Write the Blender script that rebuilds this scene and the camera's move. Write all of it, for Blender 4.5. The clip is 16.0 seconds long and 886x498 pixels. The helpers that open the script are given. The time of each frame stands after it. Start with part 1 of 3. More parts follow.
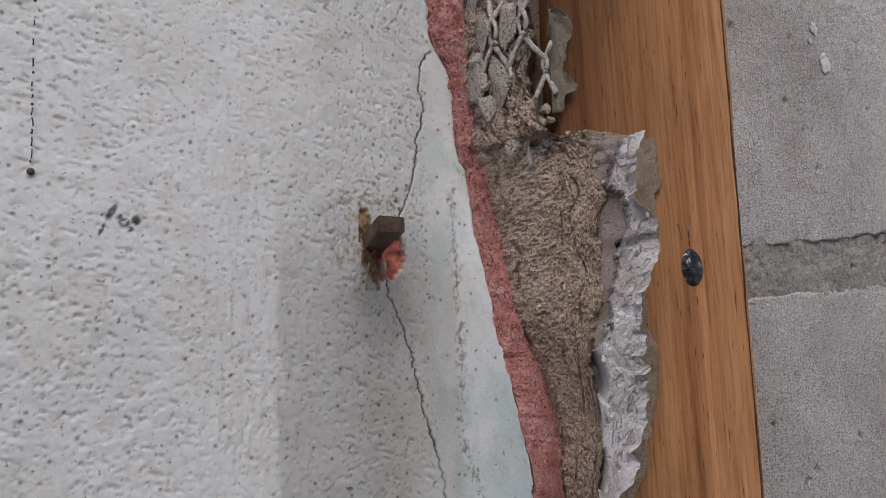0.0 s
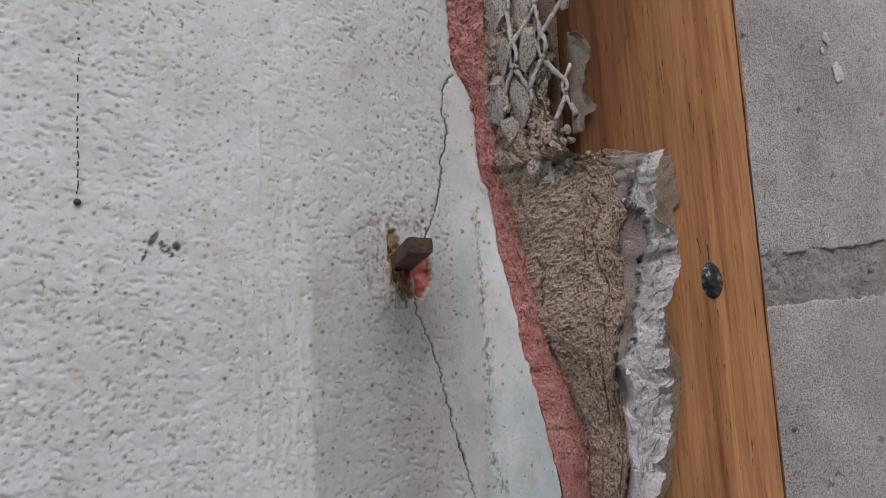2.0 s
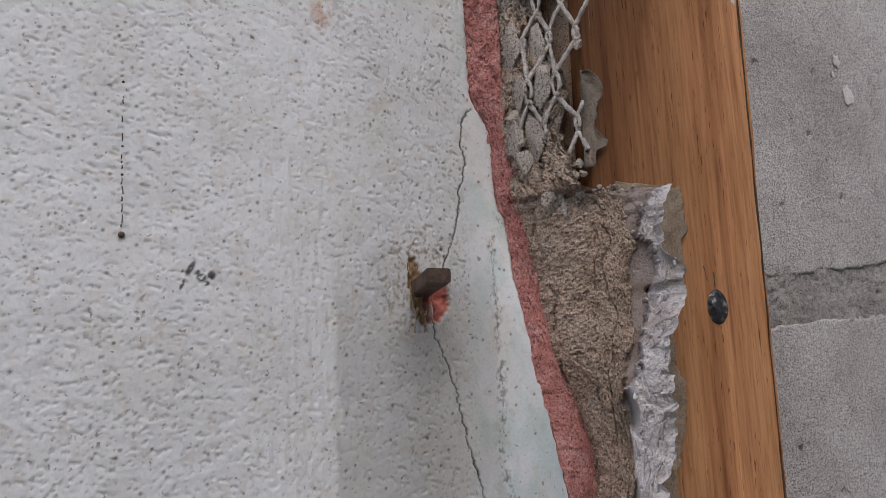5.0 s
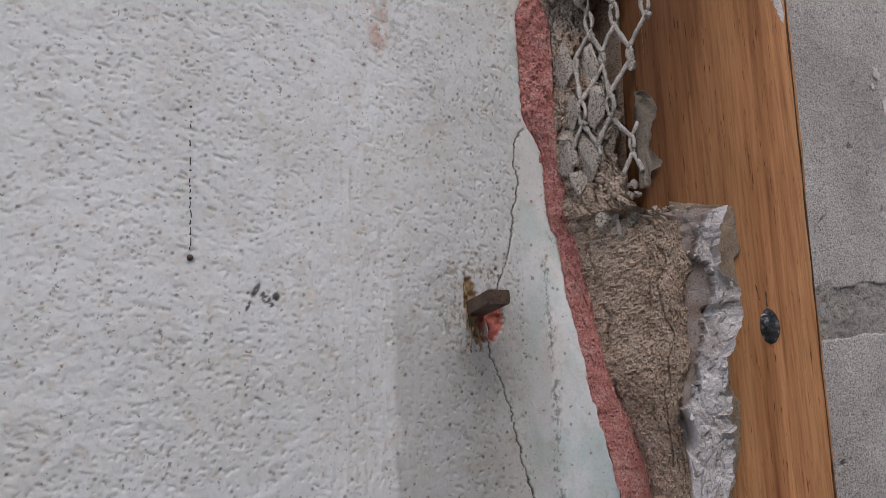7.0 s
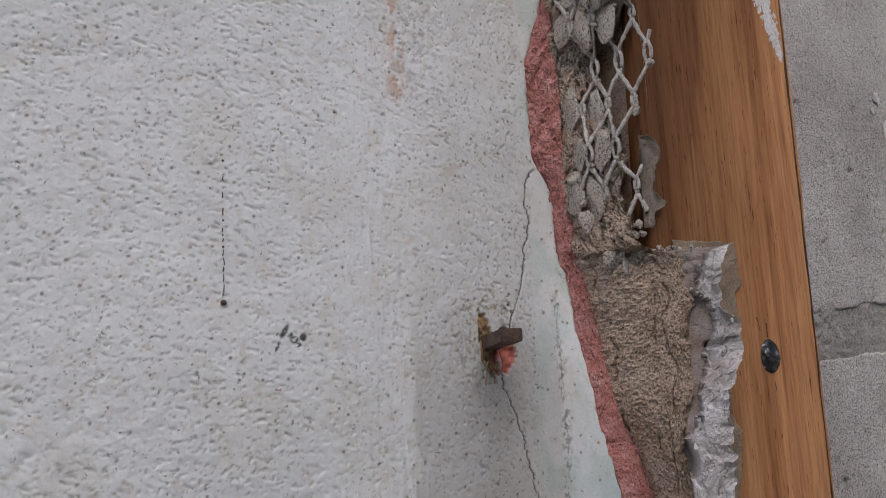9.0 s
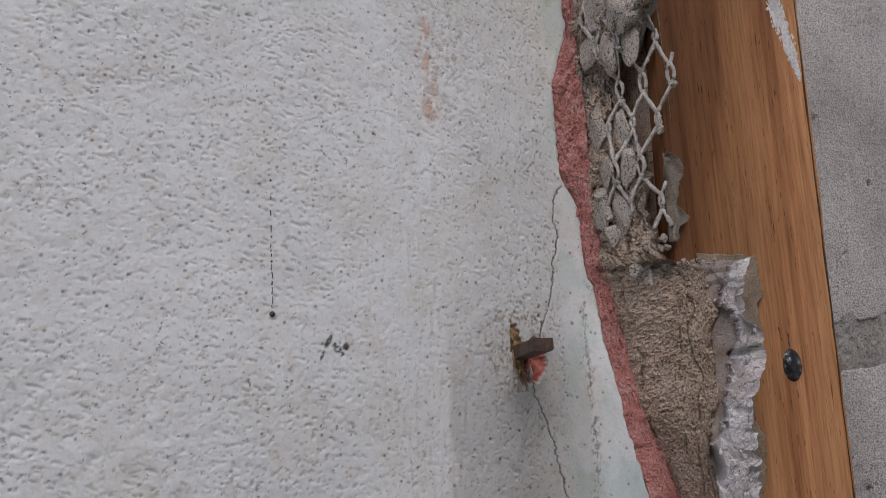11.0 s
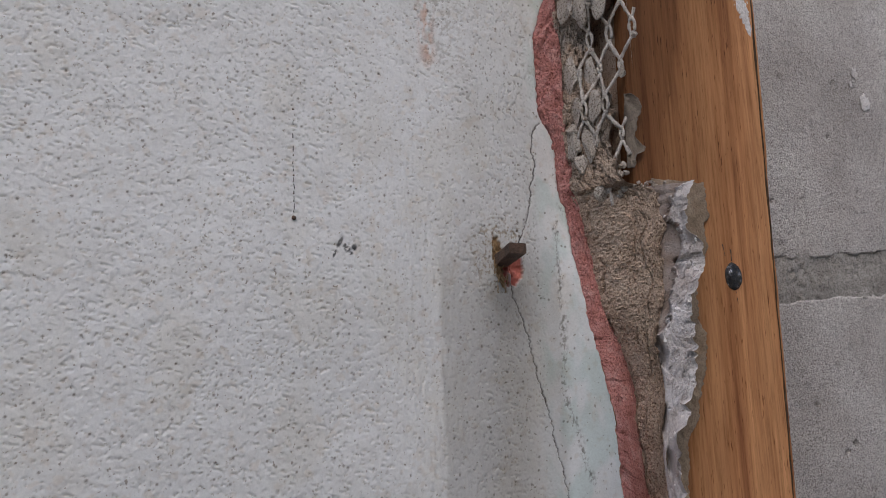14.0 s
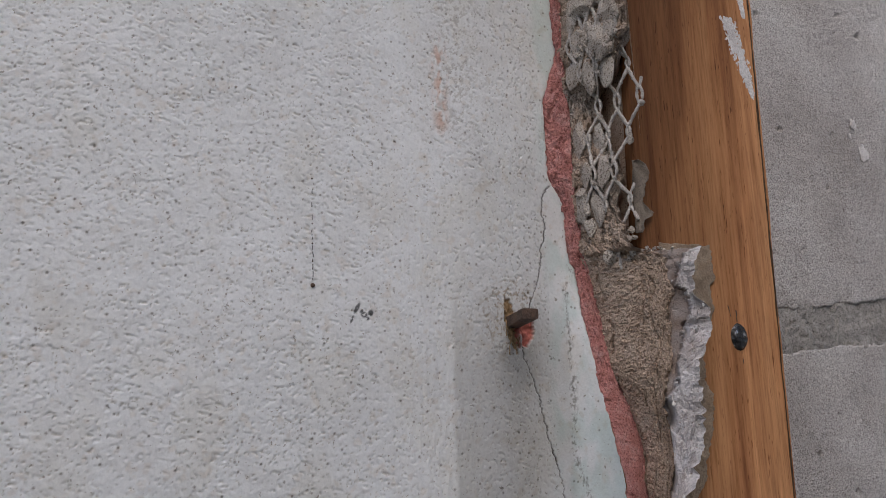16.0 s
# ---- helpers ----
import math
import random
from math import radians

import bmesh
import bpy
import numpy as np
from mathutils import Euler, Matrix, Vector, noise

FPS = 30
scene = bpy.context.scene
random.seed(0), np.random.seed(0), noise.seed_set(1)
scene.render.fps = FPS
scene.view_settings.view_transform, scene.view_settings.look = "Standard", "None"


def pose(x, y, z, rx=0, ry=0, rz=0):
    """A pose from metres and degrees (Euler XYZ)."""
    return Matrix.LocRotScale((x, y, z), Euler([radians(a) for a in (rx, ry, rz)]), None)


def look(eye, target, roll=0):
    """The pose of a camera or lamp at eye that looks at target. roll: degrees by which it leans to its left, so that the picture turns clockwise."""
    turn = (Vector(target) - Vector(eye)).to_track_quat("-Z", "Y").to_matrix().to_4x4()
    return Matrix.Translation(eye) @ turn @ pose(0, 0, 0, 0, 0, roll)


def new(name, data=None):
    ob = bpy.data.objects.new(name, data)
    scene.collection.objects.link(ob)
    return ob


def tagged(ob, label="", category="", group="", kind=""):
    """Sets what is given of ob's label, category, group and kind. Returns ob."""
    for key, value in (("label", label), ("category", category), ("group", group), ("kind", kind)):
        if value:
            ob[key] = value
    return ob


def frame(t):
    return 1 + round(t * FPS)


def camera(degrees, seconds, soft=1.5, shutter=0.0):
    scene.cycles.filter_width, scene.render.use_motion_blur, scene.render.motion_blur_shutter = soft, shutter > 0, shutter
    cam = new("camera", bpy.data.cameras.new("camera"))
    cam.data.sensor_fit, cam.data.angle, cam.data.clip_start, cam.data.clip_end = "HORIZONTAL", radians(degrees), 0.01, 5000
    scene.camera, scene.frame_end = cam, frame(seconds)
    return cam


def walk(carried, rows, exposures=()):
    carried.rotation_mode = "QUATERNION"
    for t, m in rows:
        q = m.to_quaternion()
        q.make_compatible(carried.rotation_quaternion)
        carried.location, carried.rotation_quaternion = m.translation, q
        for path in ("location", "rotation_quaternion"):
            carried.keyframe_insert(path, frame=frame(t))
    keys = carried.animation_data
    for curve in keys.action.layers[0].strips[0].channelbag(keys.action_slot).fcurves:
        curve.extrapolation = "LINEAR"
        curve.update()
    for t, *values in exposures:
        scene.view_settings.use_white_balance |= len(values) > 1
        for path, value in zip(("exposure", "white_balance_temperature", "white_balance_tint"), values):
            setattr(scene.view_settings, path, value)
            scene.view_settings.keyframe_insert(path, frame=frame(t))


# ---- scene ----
cam = camera(60.0, 16.0, soft=0.9)
BASE = 1.4
# seconds, eye in millimetres from the middle of the wall piece, turn in degrees
ROWS = [
    (0.0, -30.31, -124.79, -32.75, 97.753, 2.693, -29.627),
    (0.5, -30.52, -125.08, -32.43, 97.718, 2.824, -29.479),
    (1.0, -30.63, -125.16, -32.71, 97.649, 2.753, -29.485),
    (1.5, -31.45, -126.18, -33.39, 97.928, 2.686, -29.052),
    (2.0, -34.66, -127.63, -31.18, 98.366, 3.499, -28.559),
    (2.5, -35.13, -129.19, -30.30, 98.318, 3.055, -28.660),
    (3.0, -35.65, -130.98, -28.70, 98.379, 2.938, -28.462),
    (3.5, -35.64, -132.83, -28.16, 98.657, 3.065, -28.411),
    (6.0, -42.54, -135.21, -26.44, 98.526, 2.652, -27.028),
    (6.5, -44.48, -133.31, -25.48, 98.596, 2.633, -26.997),
    (7.0, -47.03, -133.15, -23.61, 98.733, 2.560, -26.487),
    (7.5, -47.20, -134.10, -22.60, 98.860, 2.753, -26.207),
    (8.0, -48.13, -135.79, -20.64, 98.712, 2.783, -25.889),
    (8.5, -49.87, -138.64, -21.16, 99.019, 3.017, -25.748),
    (9.0, -52.36, -141.50, -17.49, 98.939, 2.897, -25.763),
    (11.5, -60.64, -151.92, -18.44, 100.084, 2.817, -24.110),
    (12.0, -63.61, -159.08, -20.05, 100.055, 2.596, -23.827),
    (12.5, -68.12, -162.81, -30.36, 99.835, 2.279, -23.576),
    (13.0, -64.88, -162.69, -33.53, 99.473, 2.139, -23.589),
    (13.5, -64.77, -166.01, -37.97, 98.938, 2.082, -24.200),
    (14.0, -67.57, -174.89, -39.29, 98.727, 2.245, -23.722),
    (14.5, -67.88, -177.10, -40.07, 98.960, 2.473, -23.276),
    (15.0, -74.86, -173.71, -38.43, 99.005, 2.515, -23.224),
    (15.5, -77.88, -175.41, -35.64, 99.445, 2.223, -23.432),
    (16.0, -73.85, -179.57, -28.23, 100.039, 2.109, -23.967),
]
walk(cam, [(t, pose(x / 1000, y / 1000, BASE + z / 1000, rx, ry, rz)) for t, x, y, z, rx, ry, rz in ROWS], [(0.0, 0.06), (3.5, 0.03), (9.0, -0.05), (16.0, -0.12)])

# ---- light ----
world = bpy.data.worlds.new("sky")
scene.world = world
world.use_nodes = True
wn = world.node_tree
sky = wn.nodes.new("ShaderNodeTexSky")
sky.sky_type, sky.sun_disc = "NISHITA", False
SUN_EL, SUN_AZ = radians(48), radians(199)
sky.sun_elevation, sky.sun_rotation = SUN_EL, SUN_AZ
sky.air_density, sky.dust_density, sky.ozone_density = 1.0, 2.2, 1.0
wn.nodes["Background"].inputs["Strength"].default_value = 0.2
wn.links.new(sky.outputs["Color"], wn.nodes["Background"].inputs["Color"])
sun = new("sun", bpy.data.lights.new("sun", "SUN"))
sun.data.energy, sun.data.angle, sun.data.color = 1.0, radians(50), (1.0, 0.965, 0.945)
way = Vector((math.sin(SUN_AZ) * math.cos(SUN_EL), math.cos(SUN_AZ) * math.cos(SUN_EL), math.sin(SUN_EL)))
sun.matrix_world = look(way * 20, (0, 0, 0))


# ---- noise on arrays ----
def lattice(ix, iy, seed):
    h = (ix.astype(np.int64) * 374761393 + iy.astype(np.int64) * 668265263 + seed * 974634777) & 0x7FFFFFFF
    h = ((h ^ (h >> 13)) * 1274126177) & 0x7FFFFFFF
    return ((h ^ (h >> 16)) & 0xFFFFF) / 0xFFFFF


def value(x, y, seed=0):
    """Smooth noise from -1 to 1 with a grain of one unit."""
    ix, iy = np.floor(x), np.floor(y)
    fx, fy = x - ix, y - iy
    fx, fy = fx * fx * fx * (fx * (fx * 6 - 15) + 10), fy * fy * fy * (fy * (fy * 6 - 15) + 10)
    a, b = lattice(ix, iy, seed), lattice(ix + 1, iy, seed)
    c, d = lattice(ix, iy + 1, seed), lattice(ix + 1, iy + 1, seed)
    return ((a * (1 - fx) + b * fx) * (1 - fy) + (c * (1 - fx) + d * fx) * fy) * 2 - 1


def layered(x, y, seed=0, octaves=4, gain=0.5):
    total, size = np.zeros(np.broadcast(x, y).shape), 1.0
    for n in range(octaves):
        k = 2.03 ** n
        total = total + size * value(x * k * 0.83 + y * k * 0.56 + 31.7 * n, y * k * 0.83 - x * k * 0.56 + 17.3 * n, seed + n)
        size *= gain
    return total


def cells(x, y, seed=0):
    """Distance to the nearest and to the second of scattered points, one a unit, and the nearest one's chance number."""
    ix, iy = np.floor(x), np.floor(y)
    f1, f2, own = np.full(x.shape, 9.0), np.full(x.shape, 9.0), np.zeros(x.shape)
    for dx in (-1, 0, 1):
        for dy in (-1, 0, 1):
            cx, cy = ix + dx, iy + dy
            d = np.hypot(cx + lattice(cx, cy, seed) - x, cy + lattice(cx, cy, seed + 7) - y)
            near = d < f1
            f2 = np.where(near, f1, np.minimum(f2, d))
            own = np.where(near, lattice(cx, cy, seed + 13), own)
            f1 = np.where(near, d, f1)
    return f1, f2, own


def ramp(x, a, b):
    t = np.clip((x - a) / (b - a), 0, 1)
    return t * t * (3 - 2 * t)


def knots(z, pairs, soft=0.0):
    p = sorted(pairs)
    k = [q[0] for q in p], [q[1] for q in p]
    if soft:
        return sum(w * np.interp(z + d * soft, *k) for d, w in ((-1, 0.15), (-0.5, 0.2), (0, 0.3), (0.5, 0.2), (1, 0.15)))
    return np.interp(z, *k)


# ---- materials ----
def paint_nodes(name, rough=0.85, metal=0.0):
    m = bpy.data.materials.new(name)
    m.use_nodes = True
    t = m.node_tree
    b = t.nodes["Principled BSDF"]
    b.inputs["Roughness"].default_value, b.inputs["Metallic"].default_value = rough, metal
    b.inputs["Specular IOR Level"].default_value = 0.3
    return m, t, b


def node(t, kind, **inputs):
    n = t.nodes.new(kind)
    for key, v in inputs.items():
        n.inputs[key.replace("_", " ")].default_value = v
    return n


def noise_tex(t, scale, detail=4.0, rough=0.6, stretch=(1, 1, 1)):
    c = t.nodes.new("ShaderNodeTexCoord")
    mp = t.nodes.new("ShaderNodeMapping")
    mp.inputs["Scale"].default_value = stretch
    t.links.new(c.outputs["Object"], mp.inputs["Vector"])
    n = node(t, "ShaderNodeTexNoise", Scale=scale, Detail=detail, Roughness=rough)
    t.links.new(mp.outputs["Vector"], n.inputs["Vector"])
    return n


def ramp_node(t, source, stops):
    r = t.nodes.new("ShaderNodeValToRGB")
    while len(r.color_ramp.elements) < len(stops):
        r.color_ramp.elements.new(0.5)
    for e, (p, c) in zip(r.color_ramp.elements, stops):
        e.position, e.color = p, (*c, 1)
    t.links.new(source, r.inputs["Fac"])
    return r


def mixed(t, a, b, factor, how="MULTIPLY"):
    m = t.nodes.new("ShaderNodeMix")
    m.data_type, m.blend_type = "RGBA", how
    t.links.new(a, m.inputs["A"])
    t.links.new(b, m.inputs["B"])
    if isinstance(factor, float):
        m.inputs["Factor"].default_value = factor
    else:
        t.links.new(factor, m.inputs["Factor"])
    return m.outputs["Result"]


def relief(t, b, source, strength, distance):
    n = node(t, "ShaderNodeBump", Strength=strength, Distance=distance)
    t.links.new(source, n.inputs["Height"])
    t.links.new(n.outputs["Normal"], b.inputs["Normal"])


def grainy(name, dark, mid, light, coarse, fine, rough=0.9, depth=0.0003, stretch=(1, 1, 1), specks=None, tones=False, contrast=0.75):
    """A mineral or fibrous surface: broad patches, fine grain, pits and, with tones, the mesh's own stains and painted
    shade.
    """
    m, t, b = paint_nodes(name, rough)
    big = noise_tex(t, coarse, 5, 0.6, stretch)
    small = noise_tex(t, fine, 3, 0.7, stretch)
    col = ramp_node(t, big.outputs["Fac"], [(0.3, dark), (0.5, mid), (0.7, light)]).outputs["Color"]
    grain = ramp_node(t, small.outputs["Fac"], [(0.32, (0.5, 0.5, 0.5)), (0.5, (0.95, 0.95, 0.95)), (0.68, (1.25, 1.25, 1.25))])
    col = mixed(t, col, grain.outputs["Color"], contrast)
    if specks:
        size, cut, shade = specks
        spot = noise_tex(t, size, 2, 0.5, stretch)
        mask = ramp_node(t, spot.outputs["Fac"], [(cut, shade), (cut + 0.05, (1, 1, 1))])
        col = mixed(t, col, mask.outputs["Color"], 1.0)
    if tones:
        a = t.nodes.new("ShaderNodeVertexColor")
        a.layer_name = "stain_and_shade"
        col = mixed(t, col, a.outputs["Color"], 1.0)
    t.links.new(col, b.inputs["Base Color"])
    relief(t, b, small.outputs["Fac"], 0.9, depth)
    return m


PAINT = grainy("weathered_white_masonry_paint", (0.69, 0.68, 0.67), (0.735, 0.73, 0.725), (0.77, 0.77, 0.77), 90, 1500, 0.7, 0.00008, specks=(1000, 0.27, (0.5, 0.46, 0.42)), tones=True, contrast=0.16)
PINK = grainy("pink_render", (0.44, 0.18, 0.155), (0.53, 0.235, 0.21), (0.62, 0.35, 0.32), 260, 2200, 0.95, 0.0006, specks=(2000, 0.36, (0.5, 0.4, 0.38)))
MORTAR = grainy("sandy_brown_mortar", (0.385, 0.28, 0.21), (0.48, 0.365, 0.285), (0.56, 0.445, 0.36), 160, 2300, 0.95, 0.0006, specks=(2000, 0.37, (0.46, 0.39, 0.34)), tones=True, contrast=0.75)
LUMP = grainy("pale_crumbly_mortar", (0.42, 0.36, 0.31), (0.52, 0.455, 0.40), (0.60, 0.54, 0.48), 200, 2500, 0.95, 0.0007, specks=(2100, 0.38, (0.4, 0.36, 0.32)))
GYPSUM = grainy("torn_gypsum", (0.50, 0.445, 0.425), (0.575, 0.53, 0.52), (0.65, 0.615, 0.615), 130, 2400, 0.9, 0.0003, specks=(1800, 0.29, (0.6, 0.52, 0.47)), tones=True, contrast=0.35)
PAPER = grainy("grey_brown_building_paper", (0.22, 0.16, 0.11), (0.30, 0.225, 0.16), (0.38, 0.30, 0.22), 220, 2600, 0.95, 0.0002)
FIBRE = grainy("torn_tan_fibre", (0.23, 0.135, 0.07), (0.33, 0.215, 0.12), (0.45, 0.33, 0.2), 300, 2400, 0.95, 0.0003, (1, 1, 0.2))
CONCRETE = grainy("grey_concrete_block", (0.47, 0.43, 0.405), (0.61, 0.57, 0.545), (0.72, 0.685, 0.66), 24, 1500, 0.95, 0.0009, specks=(2000, 0.39, (0.45, 0.42, 0.41)), contrast=0.85)
JOINT = grainy("grey_joint_mortar", (0.29, 0.268, 0.25), (0.37, 0.345, 0.32), (0.45, 0.42, 0.395), 60, 1300, 0.95, 0.0005, specks=(1800, 0.37, (0.45, 0.43, 0.42)))
LATHM = grainy("mortar_crusted_lath_metal", (0.33, 0.29, 0.26), (0.50, 0.45, 0.41), (0.63, 0.58, 0.54), 420, 2600, 0.85, 0.0003)
SPLASH = grainy("dried_white_plaster_splash", (0.6, 0.55, 0.53), (0.72, 0.68, 0.66), (0.78, 0.75, 0.74), 250, 2000, 0.9, 0.0003)
RUST = grainy("rusty_brown_steel", (0.06, 0.037, 0.028), (0.10, 0.062, 0.045), (0.15, 0.09, 0.06), 300, 2200, 0.7, 0.0002)
# darker copy of the building paper: the flap's shade is in its colour
SHADED_PAPER = grainy("shaded_grey_paper", (0.13, 0.105, 0.085), (0.18, 0.145, 0.115), (0.24, 0.20, 0.16), 220, 2600, 0.95, 0.0002)
DIRT = grainy("black_dirt", (0.03, 0.03, 0.03), (0.05, 0.05, 0.048), (0.09, 0.085, 0.08), 400, 2600, 0.9, 0.0002)
SOIL = grainy("bare_ground", (0.22, 0.2, 0.17), (0.28, 0.26, 0.22), (0.34, 0.31, 0.27), 3, 60, 0.95, 0.003)


def pine():
    m, t, b = paint_nodes("planed_pine", 0.75)
    b.inputs["Specular IOR Level"].default_value = 0.15
    rings = noise_tex(t, 210, 3, 0.55, (1, 1, 0.03))
    streak = noise_tex(t, 1500, 4, 0.7, (1, 1, 0.05))
    dash = noise_tex(t, 2000, 2, 0.5, (1, 1, 0.10))
    col = ramp_node(t, rings.outputs["Fac"], [(0.25, (0.185, 0.072, 0.029)), (0.42, (0.285, 0.124, 0.05)), (0.58, (0.36, 0.172, 0.074)), (0.75, (0.26, 0.108, 0.042))]).outputs["Color"]
    figure = noise_tex(t, 55, 4, 0.6, (1, 1, 0.35))
    tone = ramp_node(t, figure.outputs["Fac"], [(0.32, (0.74, 0.72, 0.72)), (0.5, (0.98, 0.98, 0.98)), (0.68, (1.12, 1.13, 1.16))])
    col = mixed(t, col, tone.outputs["Color"], 0.8)
    fine = ramp_node(t, streak.outputs["Fac"], [(0.3, (0.6, 0.55, 0.5)), (0.5, (1.0, 1.0, 1.0)), (0.7, (1.22, 1.24, 1.28))])
    col = mixed(t, col, fine.outputs["Color"], 0.8)
    pores = ramp_node(t, dash.outputs["Fac"], [(0.28, (0.34, 0.26, 0.22)), (0.34, (1, 1, 1))])
    col = mixed(t, col, pores.outputs["Color"], 0.9)
    # darker heartwood along one side, with painted shade there and light low right
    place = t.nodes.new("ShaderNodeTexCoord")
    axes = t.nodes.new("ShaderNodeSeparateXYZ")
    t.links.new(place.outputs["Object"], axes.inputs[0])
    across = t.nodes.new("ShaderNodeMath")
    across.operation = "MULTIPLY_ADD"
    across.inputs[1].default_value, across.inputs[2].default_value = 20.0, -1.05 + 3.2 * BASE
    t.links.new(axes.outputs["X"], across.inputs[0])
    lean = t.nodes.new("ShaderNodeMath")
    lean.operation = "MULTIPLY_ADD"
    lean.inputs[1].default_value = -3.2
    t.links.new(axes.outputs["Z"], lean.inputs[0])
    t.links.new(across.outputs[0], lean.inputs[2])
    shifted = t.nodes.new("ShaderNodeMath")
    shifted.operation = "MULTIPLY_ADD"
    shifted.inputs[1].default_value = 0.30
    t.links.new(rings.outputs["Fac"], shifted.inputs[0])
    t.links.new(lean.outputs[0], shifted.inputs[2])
    heart_and_light = ramp_node(t, shifted.outputs[0], [(0.22, (0.42, 0.38, 0.35)), (0.42, (0.60, 0.56, 0.53)), (0.50, (0.86, 0.85, 0.84)), (0.72, (1.12, 1.12, 1.12)), (1.0, (1.75, 1.84, 1.98))])
    col = mixed(t, col, heart_and_light.outputs["Color"], 1.0)
    t.links.new(col, b.inputs["Base Color"])
    relief(t, b, streak.outputs["Fac"], 0.35, 0.0002)
    return m


PINE = pine()
SEAM = grainy("dark_edge_gap", (0.05, 0.028, 0.016), (0.08, 0.045, 0.025), (0.12, 0.07, 0.04), 300, 2200, 0.9, 0.0002)


def steel():
    m, t, b = paint_nodes("dull_dark_steel", 0.24, 0.9)
    n = noise_tex(t, 420, 4, 0.7)
    # the palest stop paints glints into the dark metal's colour
    col = ramp_node(t, n.outputs["Fac"], [(0.4, (0.03, 0.027, 0.025)), (0.54, (0.09, 0.082, 0.078)), (0.64, (0.5, 0.48, 0.47))])
    t.links.new(col.outputs["Color"], b.inputs["Base Color"])
    relief(t, b, n.outputs["Fac"], 1.0, 0.0014)
    return m


STEEL = steel()


# ---- meshes ----
def link(name, verts, faces, material, parent=None, label="", smooth=True, stain_and_shade=None):
    """One mesh object from places in millimetres."""
    v = np.asarray(verts, float) / 1000
    v[:, 2] += BASE
    me = bpy.data.meshes.new(name)
    me.from_pydata(v.tolist(), [], faces.tolist() if isinstance(faces, np.ndarray) else faces)
    me.materials.append(material)
    if smooth:
        me.polygons.foreach_set("use_smooth", np.ones(len(me.polygons), bool))
    if stain_and_shade is not None:
        layer = me.color_attributes.new("stain_and_shade", "FLOAT_COLOR", "POINT")
        layer.data.foreach_set("color", np.c_[stain_and_shade, np.ones(len(stain_and_shade))].astype(np.float32).ravel())
    me.update()
    ob = new(name, me)
    if parent:
        ob.parent = parent
    if label:
        tagged(ob, label)
    return ob


def grid_faces(nz, nx):
    i = np.arange(nz * nx).reshape(nz, nx)
    return np.stack([i[:-1, :-1], i[:-1, 1:], i[1:, 1:], i[1:, :-1]], -1).reshape(-1, 4)


def slab(name, front, back, material, parent=None, label="", stain_and_shade=None, smooth=True):
    """A sheet with thickness: front and back are grids of places (rows up, columns to the right)."""
    nz, nx = front.shape[:2]
    n = nz * nx
    f = grid_faces(nz, nx)
    i = np.arange(n).reshape(nz, nx)
    rim = np.concatenate([i[0, :], i[1:, -1], i[-1, -2::-1], i[-2:0:-1, 0]])
    nxt = np.roll(rim, -1)
    # the back is one plain sheet on the rim
    ring = back.reshape(-1, 3)[rim]
    verts = np.concatenate([front.reshape(-1, 3), ring])
    m = len(rim)
    k = n + np.arange(m)
    sides = np.stack([rim, k, np.roll(k, -1), nxt], -1)
    faces = f.tolist() + sides.tolist() + [k[::-1].tolist()]
    if stain_and_shade is not None:
        stain_and_shade = np.concatenate([stain_and_shade.reshape(-1, 3), np.ones((m, 3))])
    return link(name, verts, faces, material, parent, label, smooth, stain_and_shade)


def box(name, lo, hi, material, parent=None, label="", bevel=0.6):
    bm = bmesh.new()
    bmesh.ops.create_cube(bm, size=1)
    for v in bm.verts:
        v.co = Vector([(lo[n] + hi[n]) / 2 + v.co[n] * (hi[n] - lo[n]) for n in range(3)]) / 1000
        v.co.z += BASE
    if bevel:
        bmesh.ops.bevel(bm, geom=bm.edges[:], offset=bevel / 1000, segments=2, affect="EDGES", profile=0.5)
    return part(name, bm, material, parent, label)


def part(name, bm, material, parent=None, label="", smooth=False):
    me = bpy.data.meshes.new(name)
    bm.to_mesh(me)
    bm.free()
    me.materials.append(material)
    for p in me.polygons:
        p.use_smooth = smooth
    ob = new(name, me)
    if parent:
        ob.parent = parent
    if label:
        tagged(ob, label)
    return ob


def holder(name, label, category, kind=""):
    return tagged(new(name), label, category, "", kind)


# ---- lines of the break, by height in millimetres ----
EDGE = [(110, 44), (83, 45.2), (67, 46.6), (51, 40.7), (37, 40.6), (29, 40.8), (25, 43.3), (19.6, 45.6), (13.8, 45.8), (4.4, 46.4), (2.6, 48), (-8.5, 49.2), (-19.5, 51.5), (-30.5, 53.7), (-41.4, 56.6), (-52.3, 59), (-58, 60.2), (-66, 60.2), (-100, 62)]
PINK_EDGE = [(110, 45.5), (81, 45.7), (65, 45.0), (50, 46.2), (36, 46.4), (28.7, 46.2), (18.4, 46.2), (13, 47.6), (7.2, 46.8), (2.9, 48.9), (-2.5, 50.2), (-9, 52), (-20, 53.6), (-26.4, 54.7), (-30.7, 56.6), (-36, 59.4), (-44, 62.4), (-49, 62.9), (-54.4, 61.9), (-61, 63.3), (-100, 67)]
PINK_DEPTH = [(110, -3), (40, -3.2), (5, -4), (-10, -5), (-28, -9), (-53, -12), (-100, -13)]
MORTAR_DEPTH = [(110, -25), (65, -25), (58, -20.5), (55.2, -17), (53, -12), (49.7, -9.5), (42, -11), (35, -13.8), (30.5, -16.8), (24.5, -16.4), (19, -15), (13, -16.5), (9, -18.5), (6, -20), (4.6, -20), (3.5, -22), (-12, -22.5), (-30, -21.5), (-100, -21.5)]
